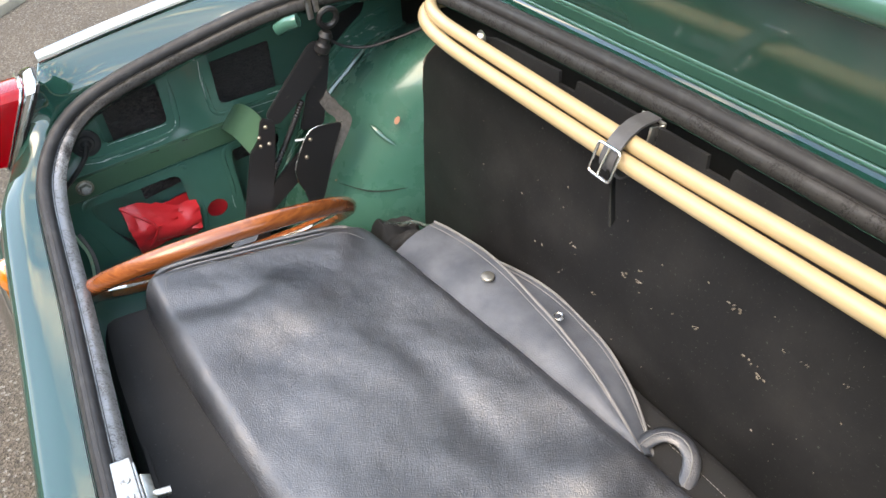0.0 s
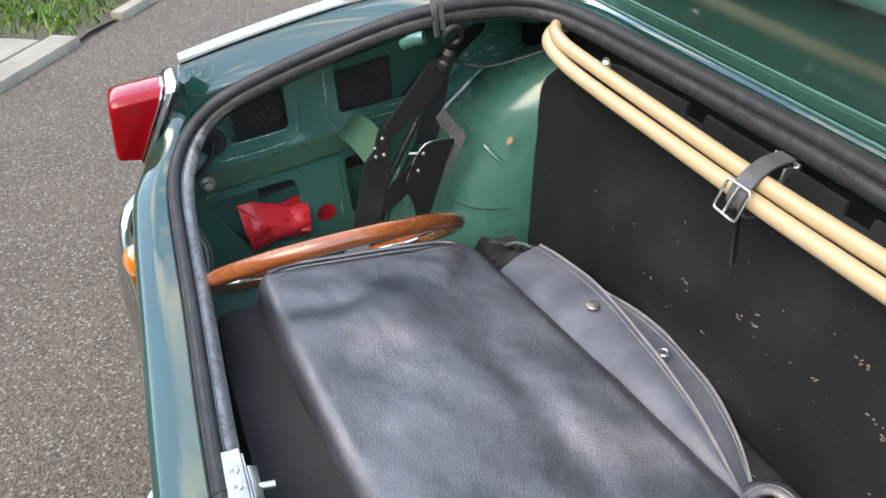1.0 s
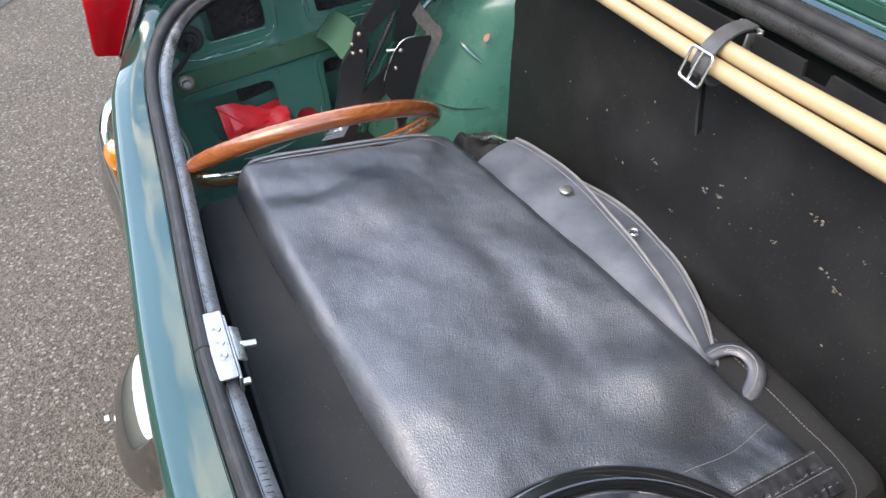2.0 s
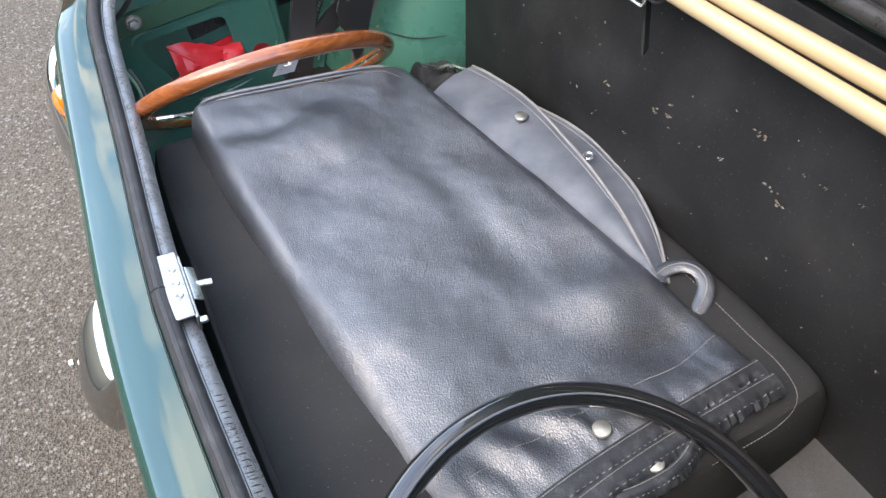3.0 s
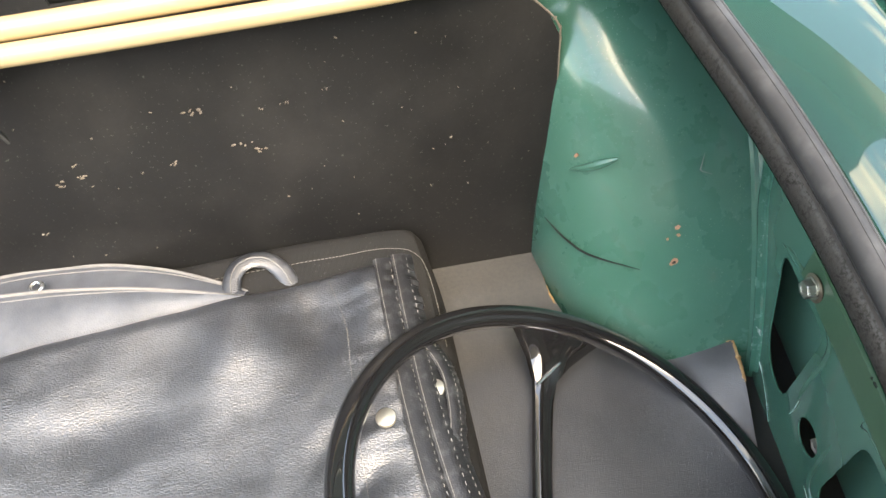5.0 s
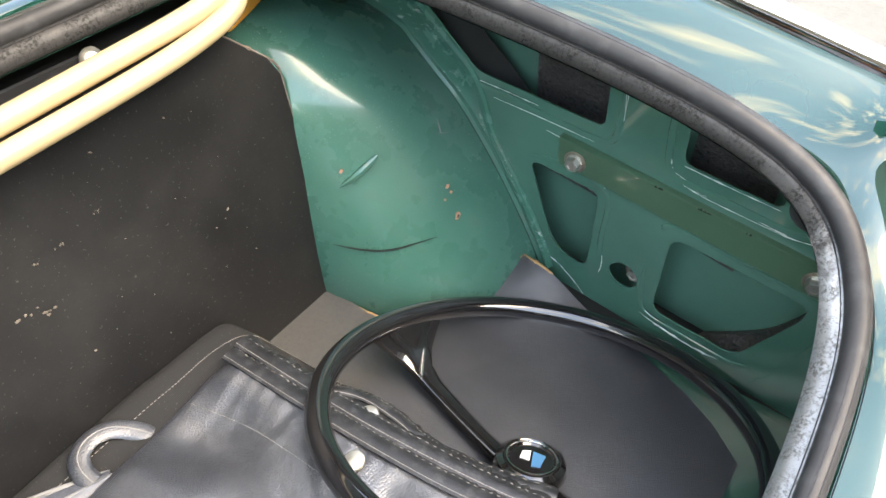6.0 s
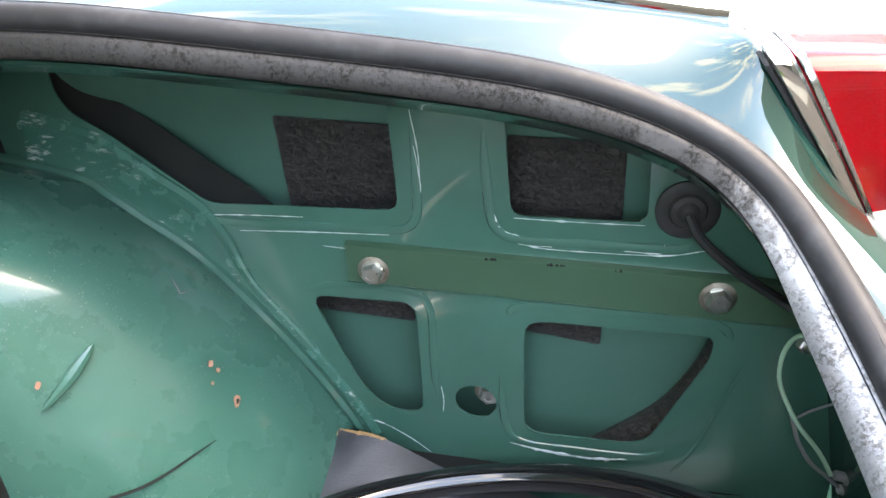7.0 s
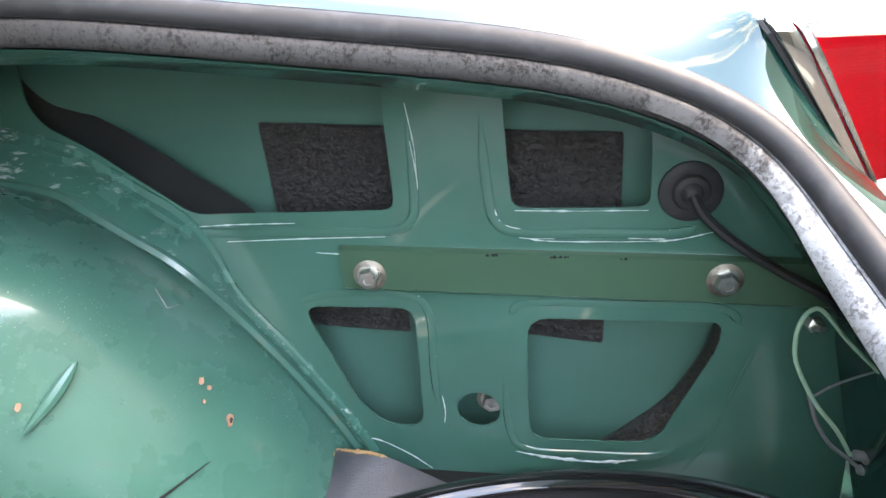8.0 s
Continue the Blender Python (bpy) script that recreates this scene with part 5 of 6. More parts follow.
def bag_crease(u, v):
    """Soft hollows and swellings of the folded bag."""
    s = 0.0095 * noise.noise(Vector((u * 2.1, v * 3.2, 4.0))) + 0.0048 * noise.noise(Vector((u * 4.3 + v * 2, v * 7.0, 11.0)))
    s -= 0.006 * math.exp(-(((v - 0.90 + 0.05 * math.sin(6 * u)) / 0.035) ** 2)) * (0.5 + 0.5 * math.sin(5 * u + 0.6))
    s += 0.004 * math.exp(-(((v - 0.80) / 0.07) ** 2) - ((u - 0.35) / 0.3) ** 2)
    s -= 0.019 * smooth_step((0.25 - v - 0.10 * (0.9 - u)) / 0.09) * math.exp(-(((u - 0.86) / 0.16) ** 2)) * smooth_step((v - 0.05) / 0.05)
    s += 0.009 * math.exp(-(((v - 0.27) / 0.05) ** 2) - ((u - 0.80) / 0.13) ** 2)
    s -= 0.004 * math.exp(-(((u - 0.42 - 0.25 * math.sin(3 * v)) / 0.07) ** 2)) * smooth_step((0.8 - v) / 0.2) * smooth_step((v - 0.25) / 0.2)
    s *= smooth_step((v - 0.05) / 0.10)
    folds = math.exp(-(((v - 0.125) / 0.045) ** 2) - ((u - 0.34) / 0.17) ** 2)
    s += 0.0050 * folds * math.sin(40 * (u + 0.75 * v) + 2.2 * noise.noise(Vector((u * 6, v * 9, 1))))
    gather = smooth_step((0.16 - v) / 0.08)
    s += 0.0016 * gather * noise.noise(Vector((u * 26, v * 12, 6)))
    fine = noise.noise(Vector((u * 9, v * 18, 3))) + 0.6 * noise.noise(Vector((u * 19, v * 36, 8)))
    return s + 0.0008 * fine


bm = bmesh.new()
add_cushion(bm, [(0.128, -0.312, 0.402), (0.470, -0.294, 0.402), (0.376, 0.336, 0.442), (0.060, 0.374, 0.462)], 0.372, 130, 240, 0.030, 0.0020, 9, 5.0, bag_crease, 0.07)
bag_top = BVHTree.FromBMesh(bm)
bag_body = part("bag_body", bm, VINYL, bag)
stitch_line(bag_top, [(0.444, -0.212), (0.39, -0.224), (0.337, -0.226), (0.25, -0.228), (0.17, -0.234)], bag_body, 90, THREAD, "pale stitches across the bag")


def hem(points, width, z_up, name, label):
    """A stitched hem strip standing up a little, puckered along its length."""
    line = curve_through(points, 90)
    rows = []
    for k, p in enumerate(line):
        d = (line[min(k + 1, 89)] - line[max(k - 1, 0)]).normalized()
        n = Vector((d.y, -d.x, 0)).normalized()
        if n.y > 0:
            n = -n
        pk = 0.0068 * abs(math.sin(k * 1.25 + 2 * noise.noise(Vector((k * 0.2, 3, 0))))) * (0.3 + 1.2 * abs(noise.noise(Vector((k * 0.09, 1, 0)))))
        rows.append([p + n * (width * t * (1 + 0.10 * noise.noise(Vector((k * 0.33, width * 90, 5))) * t)) + Z * (z_up * math.sin(math.pi * t) - pk * t * t - 0.006 * t * t) for t in (0, 0.12, 0.24, 0.4, 0.55, 0.7, 0.85, 1.0)])
    bm = bmesh.new()
    add_sheet(bm, rows, 0.0025, (0, 0, 1))
    ob = part(name, bm, VINYL_HEM, bag, label)
    bm = bmesh.new()
    for k in range(0, 88):
        a, b = rows[k][1], rows[k + 1][1]
        add_tube(bm, [a + Z * 0.0002, a.lerp(b, 0.78) + Z * 0.0003], 0.00034, 4)
        if k % 2:
            a, b = rows[k][5], rows[k + 1][5]
            add_tube(bm, [a + Z * 0.0001, a.lerp(b, 0.8) + Z * 0.0002], 0.00032, 4)
    part("stitching", bm, THREAD, ob, "pale running stitches")


hem([(0.450, -0.256, 0.4075), (0.36, -0.260, 0.4085), (0.295, -0.264, 0.4085), (0.22, -0.272, 0.4075), (0.150, -0.286, 0.4045)], 0.022, 0.0012, "bag_hem", "upper stitched hem of the bag mouth")
hem([(0.454, -0.273, 0.4045), (0.37, -0.276, 0.4050), (0.30, -0.280, 0.4050), (0.22, -0.290, 0.4030), (0.150, -0.304, 0.3975)], 0.020, 0.0012, "bag_hem", "middle puckered hem of the bag mouth")
hem([(0.372, -0.272, 0.4015), (0.352, -0.288, 0.4005), (0.325, -0.299, 0.3990), (0.29, -0.300, 0.3985), (0.255, -0.296, 0.3985), (0.215, -0.303, 0.3960), (0.150, -0.324, 0.388)], 0.014, 0.0012, "bag_hem", "lower puckered hem of the bag mouth")


def snap(x, y, z, parent, r=0.0085, tilt=0):
    bm = bmesh.new()
    add_lathe(bm, Matrix.Translation((x, y, z)) @ pose(0, 0, 0, tilt, -tilt, 0), [(r * 0.95, -0.002), (r, 0.0006), (r * 0.92, 0.0016), (r * 0.6, 0.0022), (0.0005, 0.0024)], 22)
    return part("press_stud", bm, NICKEL, parent, "domed nickel press stud")


snap(0.287, -0.250, 0.4105, bag)
snap(0.311, -0.2925, 0.3990, bag)
# far end seam of the bag
bm = bmesh.new()
far_end = curve_through([(0.090, 0.310, 0.436), (0.094, 0.346, 0.446), (0.114, 0.360, 0.450), (0.20, 0.352, 0.445), (0.28, 0.342, 0.440), (0.335, 0.332, 0.434), (0.352, 0.305, 0.426)], 50)
add_tube(bm, far_end, 0.0035, 8)
add_tube(bm, [p + Vector((0.002, -0.012, 0.002)) for p in far_end], 0.002, 6)
part("end_seam", bm, VINYL, bag, "piped end seam")
stitch_line(bag_top, [(0.100, 0.300), (0.106, 0.330), (0.130, 0.338), (0.20, 0.330), (0.27, 0.321), (0.325, 0.308), (0.345, 0.285)], bag_body, 80, THREAD, "pale stitches beside the end seam")


def flap(name, inner, outer, mat, label, piping=True):
    a, b = curve_through(inner, 50), curve_through(outer, 50)
    rows = []
    for k, (p, q) in enumerate(zip(a, b)):
        rows.append([p.lerp(q, t) + Z * (0.007 * math.sin(math.pi * t) + 0.002 * noise.noise(Vector((k * 0.15, t * 3, 9)))) for t in (0, 0.2, 0.4, 0.6, 0.8, 1.0)])
    bm = bmesh.new()
    add_sheet(bm, rows, 0.003, (0, 0, 1))
    ob = part(name, bm, mat, bag, label)
    if piping:
        bm = bmesh.new()
        add_tube(bm, [r[-1] + Z * 0.0003 for r in rows], 0.0018, 8)
        add_tube(bm, [r[-2].lerp(r[-1], 0.45) + Z * 0.0003 for r in rows], 0.0006, 6)
        part("flap_piping", bm, PIPING, ob, "worn pale piped edge")
    return ob


low_flap = flap("lower_flap", [(0.42, 0.26, 0.392), (0.43, 0.15, 0.392), (0.445, 0.02, 0.388), (0.445, -0.06, 0.386), (0.44, -0.13, 0.386)], [(0.462, 0.262, 0.398), (0.508, 0.140, 0.397), (0.514, 0.030, 0.393), (0.495, -0.055, 0.388), (0.455, -0.135, 0.384)], VINYL_GREY, "grey worn lower flap with a curved piped edge")
up_flap = flap("upper_flap", [(0.372, 0.275, 0.402), (0.385, 0.18, 0.402), (0.405, 0.05, 0.400), (0.425, -0.06, 0.396), (0.435, -0.13, 0.392)], [(0.456, 0.298, 0.413), (0.473, 0.200, 0.420), (0.472, 0.082, 0.418), (0.462, -0.030, 0.410), (0.440, -0.132, 0.398)], VINYL_GREY, "grey worn upper flap with a press stud")
snap(0.445, 0.149, 0.4255, up_flap, 0.0085)
bm = bmesh.new()
add_tube(bm, [Vector((0.485, 0.060, 0.4065)) + Vector((0.0055 * math.cos(a), 0.0055 * math.sin(a), 0.001)) for a in (2 * math.pi * k / 16 for k in range(16))], 0.0018, 8, True)
part("eyelet", bm, ALLOY, low_flap, "nickel eyelet ring")
# strap loop by the bulkhead
loop_strap = thing("strap_loop", "stitched black vinyl carrying loop lying beside the bag", "strap", at=(0.48, -0.14, 0.37))
line = curve_through([(0.446, -0.120, 0.387), (0.464, -0.119, 0.390), (0.479, -0.125, 0.392), (0.4865, -0.139, 0.392), (0.4835, -0.155, 0.390), (0.472, -0.167, 0.386), (0.454, -0.176, 0.382)], 40)
bm = bmesh.new()
add_tube(bm, line, 0.0092, 14, flat=0.45, up=(0, 0, 1))
part("loop_band", bm, VINYL, loop_strap)
bm = bmesh.new()
add_tube(bm, [p + Z * 0.0042 for p in line], 0.0006, 6)
part("stitching", bm, PIPING, loop_strap)
# crumpled dark remnant with a zip
zip_bag = thing("zip_pouch", "crumpled dark grey cloth pouch with a metal zip", "pouch", at=(0.41, 0.31, 0.37))
bm = bmesh.new()
add_cushion(bm, [(0.372, 0.285, 0.41), (0.448, 0.278, 0.405), (0.452, 0.345, 0.400), (0.385, 0.372, 0.415)], 0.34, 24, 24, 0.016, 0.018, 30, 8.0)
part("pouch_body", bm, CANVAS, zip_bag)
bm = bmesh.new()
for k, p in enumerate(curve_through([(0.395, 0.335, 0.416), (0.415, 0.318, 0.414), (0.432, 0.315, 0.412), (0.445, 0.298, 0.410)], 26)):
    add_box(bm, Matrix.Translation(p) @ pose(0, 0, 0, 0, 0, -35), (0.0018, 0.007, 0.003))
part("zip_teeth", bm, ALLOY, zip_bag, "metal zip teeth", False)


def ring_points(centre, normal, radius, count=64):
    n = Vector(normal).normalized()
    a = n.cross(Vector((0, 1, 0))).normalized()
    b = n.cross(a)
    return [Vector(centre) + radius * (math.cos(t) * a + math.sin(t) * b) for t in (2 * math.pi * k / count for k in range(count))], a, b, n


# Black two-spoke steering wheel leaning on the bag.
WC, WNRM, WR = Vector((0.203, -0.388, 0.380)), (0.115, -0.415, 1.0), 0.188
pts, wa, wb, wn_ = ring_points(WC, WNRM, WR, 96)
black_wheel = thing("steering_wheel", "black plastic-rimmed steering wheel leaning on the vinyl bag", "steering wheel", at=tuple(WC - Vector((0, 0, 0.05))))
bm = bmesh.new()
add_tube(bm, pts, 0.0110, 16, True)
part("rim", bm, GLOSSBLACK, black_wheel, "glossy black moulded rim")


def wheel_at(angle, r, h):
    return WC + (math.cos(angle) * wa + math.sin(angle) * wb) * r + wn_ * h


def spoke(direction):
    d = (Vector(direction) - WC)
    ang = math.atan2(d.dot(wb), d.dot(wa))
    side = -math.sin(ang) * wa + math.cos(ang) * wb
    rows = []
    for r, w, h in ((0.020, 0.0085, -0.072), (0.06, 0.0085, -0.066), (0.10, 0.009, -0.058), (0.13, 0.0095, -0.051), (0.150, 0.012, -0.043), (0.164, 0.022, -0.030), (0.176, 0.038, -0.014), (0.184, 0.052, 0.0)):
        c = wheel_at(ang, r, h)
        rows.append([c + side * (w * q[0]) + wn_ * q[1] for q in ((-1, -0.003), (-0.95, 0.003), (-0.45, 0.0055), (0.45, 0.0055), (0.95, 0.003), (1, -0.003), (0, -0.007))])
    bm = bmesh.new()
    add_grid(bm, rows, False, True)
    bmesh.ops.recalc_face_normals(bm, faces=bm.faces[:])
    s = part("spoke", bm, GLOSSBLACK, black_wheel, "flat black spoke flaring into the rim")
    bm = bmesh.new()
    add_tube(bm, [wheel_at(ang, 0.141, -0.040) + side * 0.010, wheel_at(ang, 0.163, -0.027) - side * 0.010], 0.0016, 6)
    part("spoke_trim", bm, ALLOY, s, "small bright trim line")


SPOKE_TO = (0.353, -0.4153, 0.3514)
spoke(SPOKE_TO)
spoke(2 * WC - Vector(SPOKE_TO))
bm = bmesh.new()
HUB = Matrix.Translation(WC + wn_ * -0.082) @ Vector(wn_).to_track_quat("Z", "Y").to_matrix().to_4x4()
add_lathe(bm, HUB, [(0.024, -0.020), (0.024, 0.012), (0.031, 0.018), (0.033, 0.024), (0.031, 0.031), (0.026, 0.034), (0.0245, 0.0325), (0.021, 0.0335), (0.0195, 0.032), (0.001, 0.032)], 32)
hub = part("hub", bm, GLOSSBLACK, black_wheel, "round black hub with horn push")
bm = bmesh.new()
add_tube(bm, [HUB @ Vector((0.0225 * math.cos(a), 0.0225 * math.sin(a), 0.0342)) for a in (2 * math.pi * k / 32 for k in range(32))], 0.0008, 6, True)
part("horn_ring", bm, ALLOY, hub, "thin bright ring")
bm = bmesh.new()
add_plate(bm, [(-0.011, -0.009), (0.001, -0.010), (-0.002, 0.010), (-0.010, 0.008)], [], 0.0008, lambda u, v, w: HUB @ Vector((u, v, 0.0322 + w)))
part("badge_half", bm, BADGE_BLUE, hub, "blue half of a small shield badge")
bm = bmesh.new()
add_plate(bm, [(0.003, -0.010), (0.010, -0.007), (0.010, 0.003), (0.001, 0.003)], [], 0.0008, lambda u, v, w: HUB @ Vector((u, v, 0.0322 + w)))
part("badge_half", bm, BADGE_WHITE, hub, "white half of a small shield badge")

# Wood-rimmed steering wheel behind the bag.
VC, VN, VR = Vector((0.1855, 0.357, 0.449)), (0.052, 0.860, 1.0), 0.164
vpts, va, vb, vn = ring_points(VC, VN, VR, 96)
wood_wheel = thing("steering_wheel", "varnished wood-rimmed steering wheel with alloy spokes", "steering wheel", at=tuple(VC - Vector((0, 0, 0.1))))
bm = bmesh.new()
add_tube(bm, vpts, 0.0105, 16, True)
part("rim", bm, WOOD, wood_wheel, "scratched varnished wood rim")
bm = bmesh.new()
vin = [VC + (p - VC) * ((VR - 0.009) / VR) for p in vpts]
add_tube(bm, vin, 0.0036, 8, True, flat=0.5)
part("rim_core", bm, ALLOY, wood_wheel, "polished alloy core of the rim")
for k in range(3):
    ang = radians(95 + 120 * k)
    d, s = math.cos(ang) * va + math.sin(ang) * vb, -math.sin(ang) * va + math.cos(ang) * vb
    bm = bmesh.new()
    holes = [[(r + 0.006 * math.cos(t), 0.006 * math.sin(t)) for t in (2 * math.pi * q / 14 for q in range(14))] for r in (0.121,)]
    add_plate(bm, [(0.090, -0.014), (0.130, -0.012), (0.149, -0.022), (0.149, 0.022), (0.130, 0.012), (0.090, 0.014)], holes, 0.003, lambda u, v, w: VC + d * u + s * v + vn * (w - 0.0015 - 0.02 * (1 - u / 0.147)))
    part("spoke", bm, ALLOY, wood_wheel, "drilled polished alloy spoke", False)

# Red pouch tucked into the far panel's opening.
pouch = thing("red_pouch", "crumpled red vinyl pouch tucked in the panel opening", "pouch", at=(0.14, 0.575, 0.33))
rows = []
for i in range(19):
    u = i / 18
    top, low = Vector((0.090 + 0.107 * u, 0.572 + 0.012 * u, 0.426 - 0.038 * u + 0.003 * math.sin(7 * u))), Vector((0.097 + 0.094 * u, 0.560 + 0.02 * u, 0.347 + 0.004 * math.sin(5 * u)))
    rows.append([top.lerp(low, v) - Vector((0, 0.016 * math.sin(math.pi * v) + 0.006 * noise.noise(Vector((u * 5, v * 5, 2))) + 0.004 * noise.noise(Vector((u * 12, v * 12, 5))), 0)) for v in (k / 14 for k in range(15))])
bm = bmesh.new()
add_sheet(bm, rows, 0.004)
part("pouch_body", bm, RED, pouch)
bm = bmesh.new()
add_tube(bm, curve_through([r for r in (rows[0][0] + Vector((0, -0.003, 0)), rows[6][5] + Vector((0, -0.006, 0)), rows[5][10] + Vector((0, -0.006, 0)), rows[1][14] + Vector((0, -0.003, 0)))], 20), 0.0022, 6)
part("flap_edge", bm, RED, pouch)
bm = bmesh.new()
add_lathe(bm, Matrix.Translation(rows[5][6] + Vector((0, -0.006, 0))) @ pose(0, 0, 0, 90, 0, 0), [(0.007, 0), (0.006, 0.002), (0.001, 0.003)], 16)
part("pouch_button", bm, RED, pouch, "round red button")

bm = bmesh.new()
add_sheet(bm, [[(0.14 + 0.112 * u, 0.598 + 0.006 * math.sin(9 * u + 4 * v), 0.326 + 0.07 * v) for v in (0, 0.33, 0.66, 1)] for u in (k / 10 for k in range(11))], 0.003)
part("pouch_end", bm, RED, pouch)

# Cream hood bows strapped along the bulkhead.
hood_bows = thing("hood_bows", "two cream enamelled steel hood bows strapped together", "hood frame", at=(0.50, 0, 0.63))
LOWBOW = [(0.576, 0.436, 0.656), (0.555, 0.433, 0.657), (0.537, 0.428, 0.656), (0.521, 0.408, 0.651), (0.513, 0.37, 0.646), (0.51, 0.3, 0.642), (0.51, 0.15, 0.639), (0.509, 0, 0.638)]
HIGHBOW = [(0.586, 0.44, 0.66), (0.566, 0.438, 0.662), (0.549, 0.432, 0.663), (0.533, 0.411, 0.662), (0.525, 0.372, 0.659), (0.523, 0.3, 0.657), (0.523, 0.15, 0.653), (0.522, 0, 0.651)]
for pts_ in (LOWBOW, HIGHBOW):
    bm = bmesh.new()
    add_tube(bm, curve_through(pts_ + flip(reversed(pts_[:-1])), 120), 0.0088, 16)
    part("bow", bm, CREAM, hood_bows, "cream enamelled steel tube with chipped spots")

strap = thing("leather_strap", "worn black leather strap buckled round the cream bows", "strap", at=(0.53, 0.015, 0.65))
bm = bmesh.new()
rows = []
for p in curve_through([(0.56, 0.026, 0.662), (0.546, 0.024, 0.664), (0.53, 0.022, 0.6635), (0.512, 0.019, 0.658), (0.499, 0.017, 0.646), (0.497, 0.017, 0.634), (0.507, 0.017, 0.622), (0.526, 0.017, 0.624), (0.545, 0.018, 0.637)], 40):
    rows.append([p + Vector((0, y, 0)) for y in (-0.0098, -0.0088, 0, 0.0088, 0.0098)])
add_sheet(bm, rows, 0.0025)
part("strap_band", bm, STRAP, strap)
bm = bmesh.new()
rows = []
for p in curve_through([(0.5, 0.016, 0.632), (0.506, 0.017, 0.618), (0.509, 0.018, 0.602), (0.507, 0.014, 0.586), (0.502, 0.006, 0.57)], 24):
    rows.append([p + Vector((y, 0.6 * y, 0)) for y in (-0.006, 0, 0.006)])
add_sheet(bm, rows, 0.0025)
part("strap_tail", bm, SHADE_AND_MARKS, strap, "loose hanging strap end")
bm = bmesh.new()
BK = Matrix.Translation((0.492, 0.017, 0.640)) @ pose(0, 0, 0, 0, -68, 0)
add_tube(bm, [BK @ Vector((x, y, 0)) for x, y in [tuple(q) for q in rounded([(-0.0155, -0.0150), (0.0155, -0.0150), (0.0155, 0.0150), (-0.0155, 0.0150)], 0.004, 3)]], 0.0017, 8, True)
add_tube(bm, [BK @ Vector((0.0155, 0, 0)), BK @ Vector((-0.014, 0, 0.003))], 0.0014, 6)
part("buckle", bm, ALLOY, strap, "square nickel buckle")
bm = bmesh.new()
add_box(bm, pose(0.556, 0.024, 0.653, 0, 10, 0), (0.003, 0.032, 0.022), 0.001)
add_box(bm, pose(0.547, 0.009, 0.653, 0, 10, 0), (0.020, 0.003, 0.020), 0.001)
part("strap_bracket", bm, STEEL, strap, "small folded steel bracket")

# Folded hood mechanism on the far side.
hood_hinge = thing("hood_mechanism", "folded black steel hood mechanism standing by the wheel arch", "hood frame", at=(0.34, 0.50, 0.32))


def rivet(x, y, z, parent=None, r=0.0032, mat=RUSTY):
    bm = bmesh.new()
    add_lathe(bm, Matrix.Translation((x, y, z)) @ pose(0, 0, 0, 90, 0, 0), [(r, 0), (r * 0.9, 0.0015), (r * 0.4, 0.003), (0.0004, 0.0032)], 12)
    return part("rivet", bm, mat, parent or hood_hinge, "bright rivet head")


def link(outline, depth, r=0.006, thick=0.005, name="link_bar", label=""):
    """A flat steel link cut to an outline in the upright plane at depth."""
    bm = bmesh.new()
    add_plate(bm, rounded(outline, r, 5), [], thick, lambda u, v, w: Vector((u, depth - w, v)))
    bmesh.ops.bevel(bm, geom=[e for e in bm.edges if e.calc_face_angle(0) > 1.0], offset=0.0012, segments=2, affect="EDGES")
    return part(name, bm, SATINBLACK, hood_hinge, label)


link([(0.388, 0.630), (0.416, 0.618), (0.398, 0.586), (0.375, 0.564), (0.319, 0.522), (0.304, 0.541)], 0.489, 0.012)
link([(0.386, 0.620), (0.416, 0.622), (0.411, 0.585), (0.389, 0.498), (0.352, 0.499), (0.377, 0.565)], 0.497, 0.010, label="wide black upper link")
link([(0.296, 0.546), (0.315, 0.536), (0.307, 0.490), (0.291, 0.427), (0.268, 0.340), (0.222, 0.340), (0.243, 0.40), (0.271, 0.497), (0.286, 0.512)], 0.481, 0.008, label="black lower link with rivets")
link([(0.345, 0.472), (0.342, 0.428), (0.282, 0.385), (0.245, 0.35), (0.230, 0.372), (0.290, 0.428)], 0.493, 0.006)
link([(0.411, 0.507), (0.383, 0.511), (0.363, 0.510), (0.348, 0.496), (0.336, 0.474), (0.328, 0.455), (0.328, 0.437), (0.336, 0.414), (0.345, 0.36), (0.368, 0.40), (0.390, 0.462)], 0.475, 0.010, 0.003, "link_plate", "broad curved black link plate")
bm = bmesh.new()
add_tube(bm, curve_through([(0.409, 0.471, 0.5075), (0.383, 0.471, 0.5115), (0.363, 0.471, 0.5100), (0.348, 0.471, 0.4960), (0.336, 0.471, 0.474), (0.328, 0.471, 0.455), (0.328, 0.471, 0.437), (0.336, 0.471, 0.414)], 40), 0.0006, 6)
part("plate_edge", bm, ALLOY, hood_hinge, "worn bright edge of the link plate")
bm = bmesh.new()
add_tube(bm, curve_through([(0.361, 0.488, 0.548), (0.348, 0.488, 0.525), (0.325, 0.488, 0.489), (0.308, 0.488, 0.463), (0.293, 0.488, 0.434)], 50), [0.0036 + 0.0010 * (k % 2) for k in range(50)], 10)
part("assist_spring", bm, SATINBLACK, hood_hinge, "dark coiled assist spring")
for x, y, z in ((0.300, 0.4755, 0.532), (0.288, 0.4755, 0.506), (0.300, 0.4755, 0.506), (0.288, 0.4755, 0.519), (0.358, 0.4715, 0.495), (0.348, 0.4715, 0.469), (0.397, 0.4835, 0.610)):
    rivet(x, y, z)
bm = bmesh.new()
add_tube(bm, [(0.338, 0.478, 0.497), (0.350, 0.474, 0.4965)], 0.002, 8)
part("pin", bm, STEEL, hood_hinge, "small steel pin")
bm = bmesh.new()
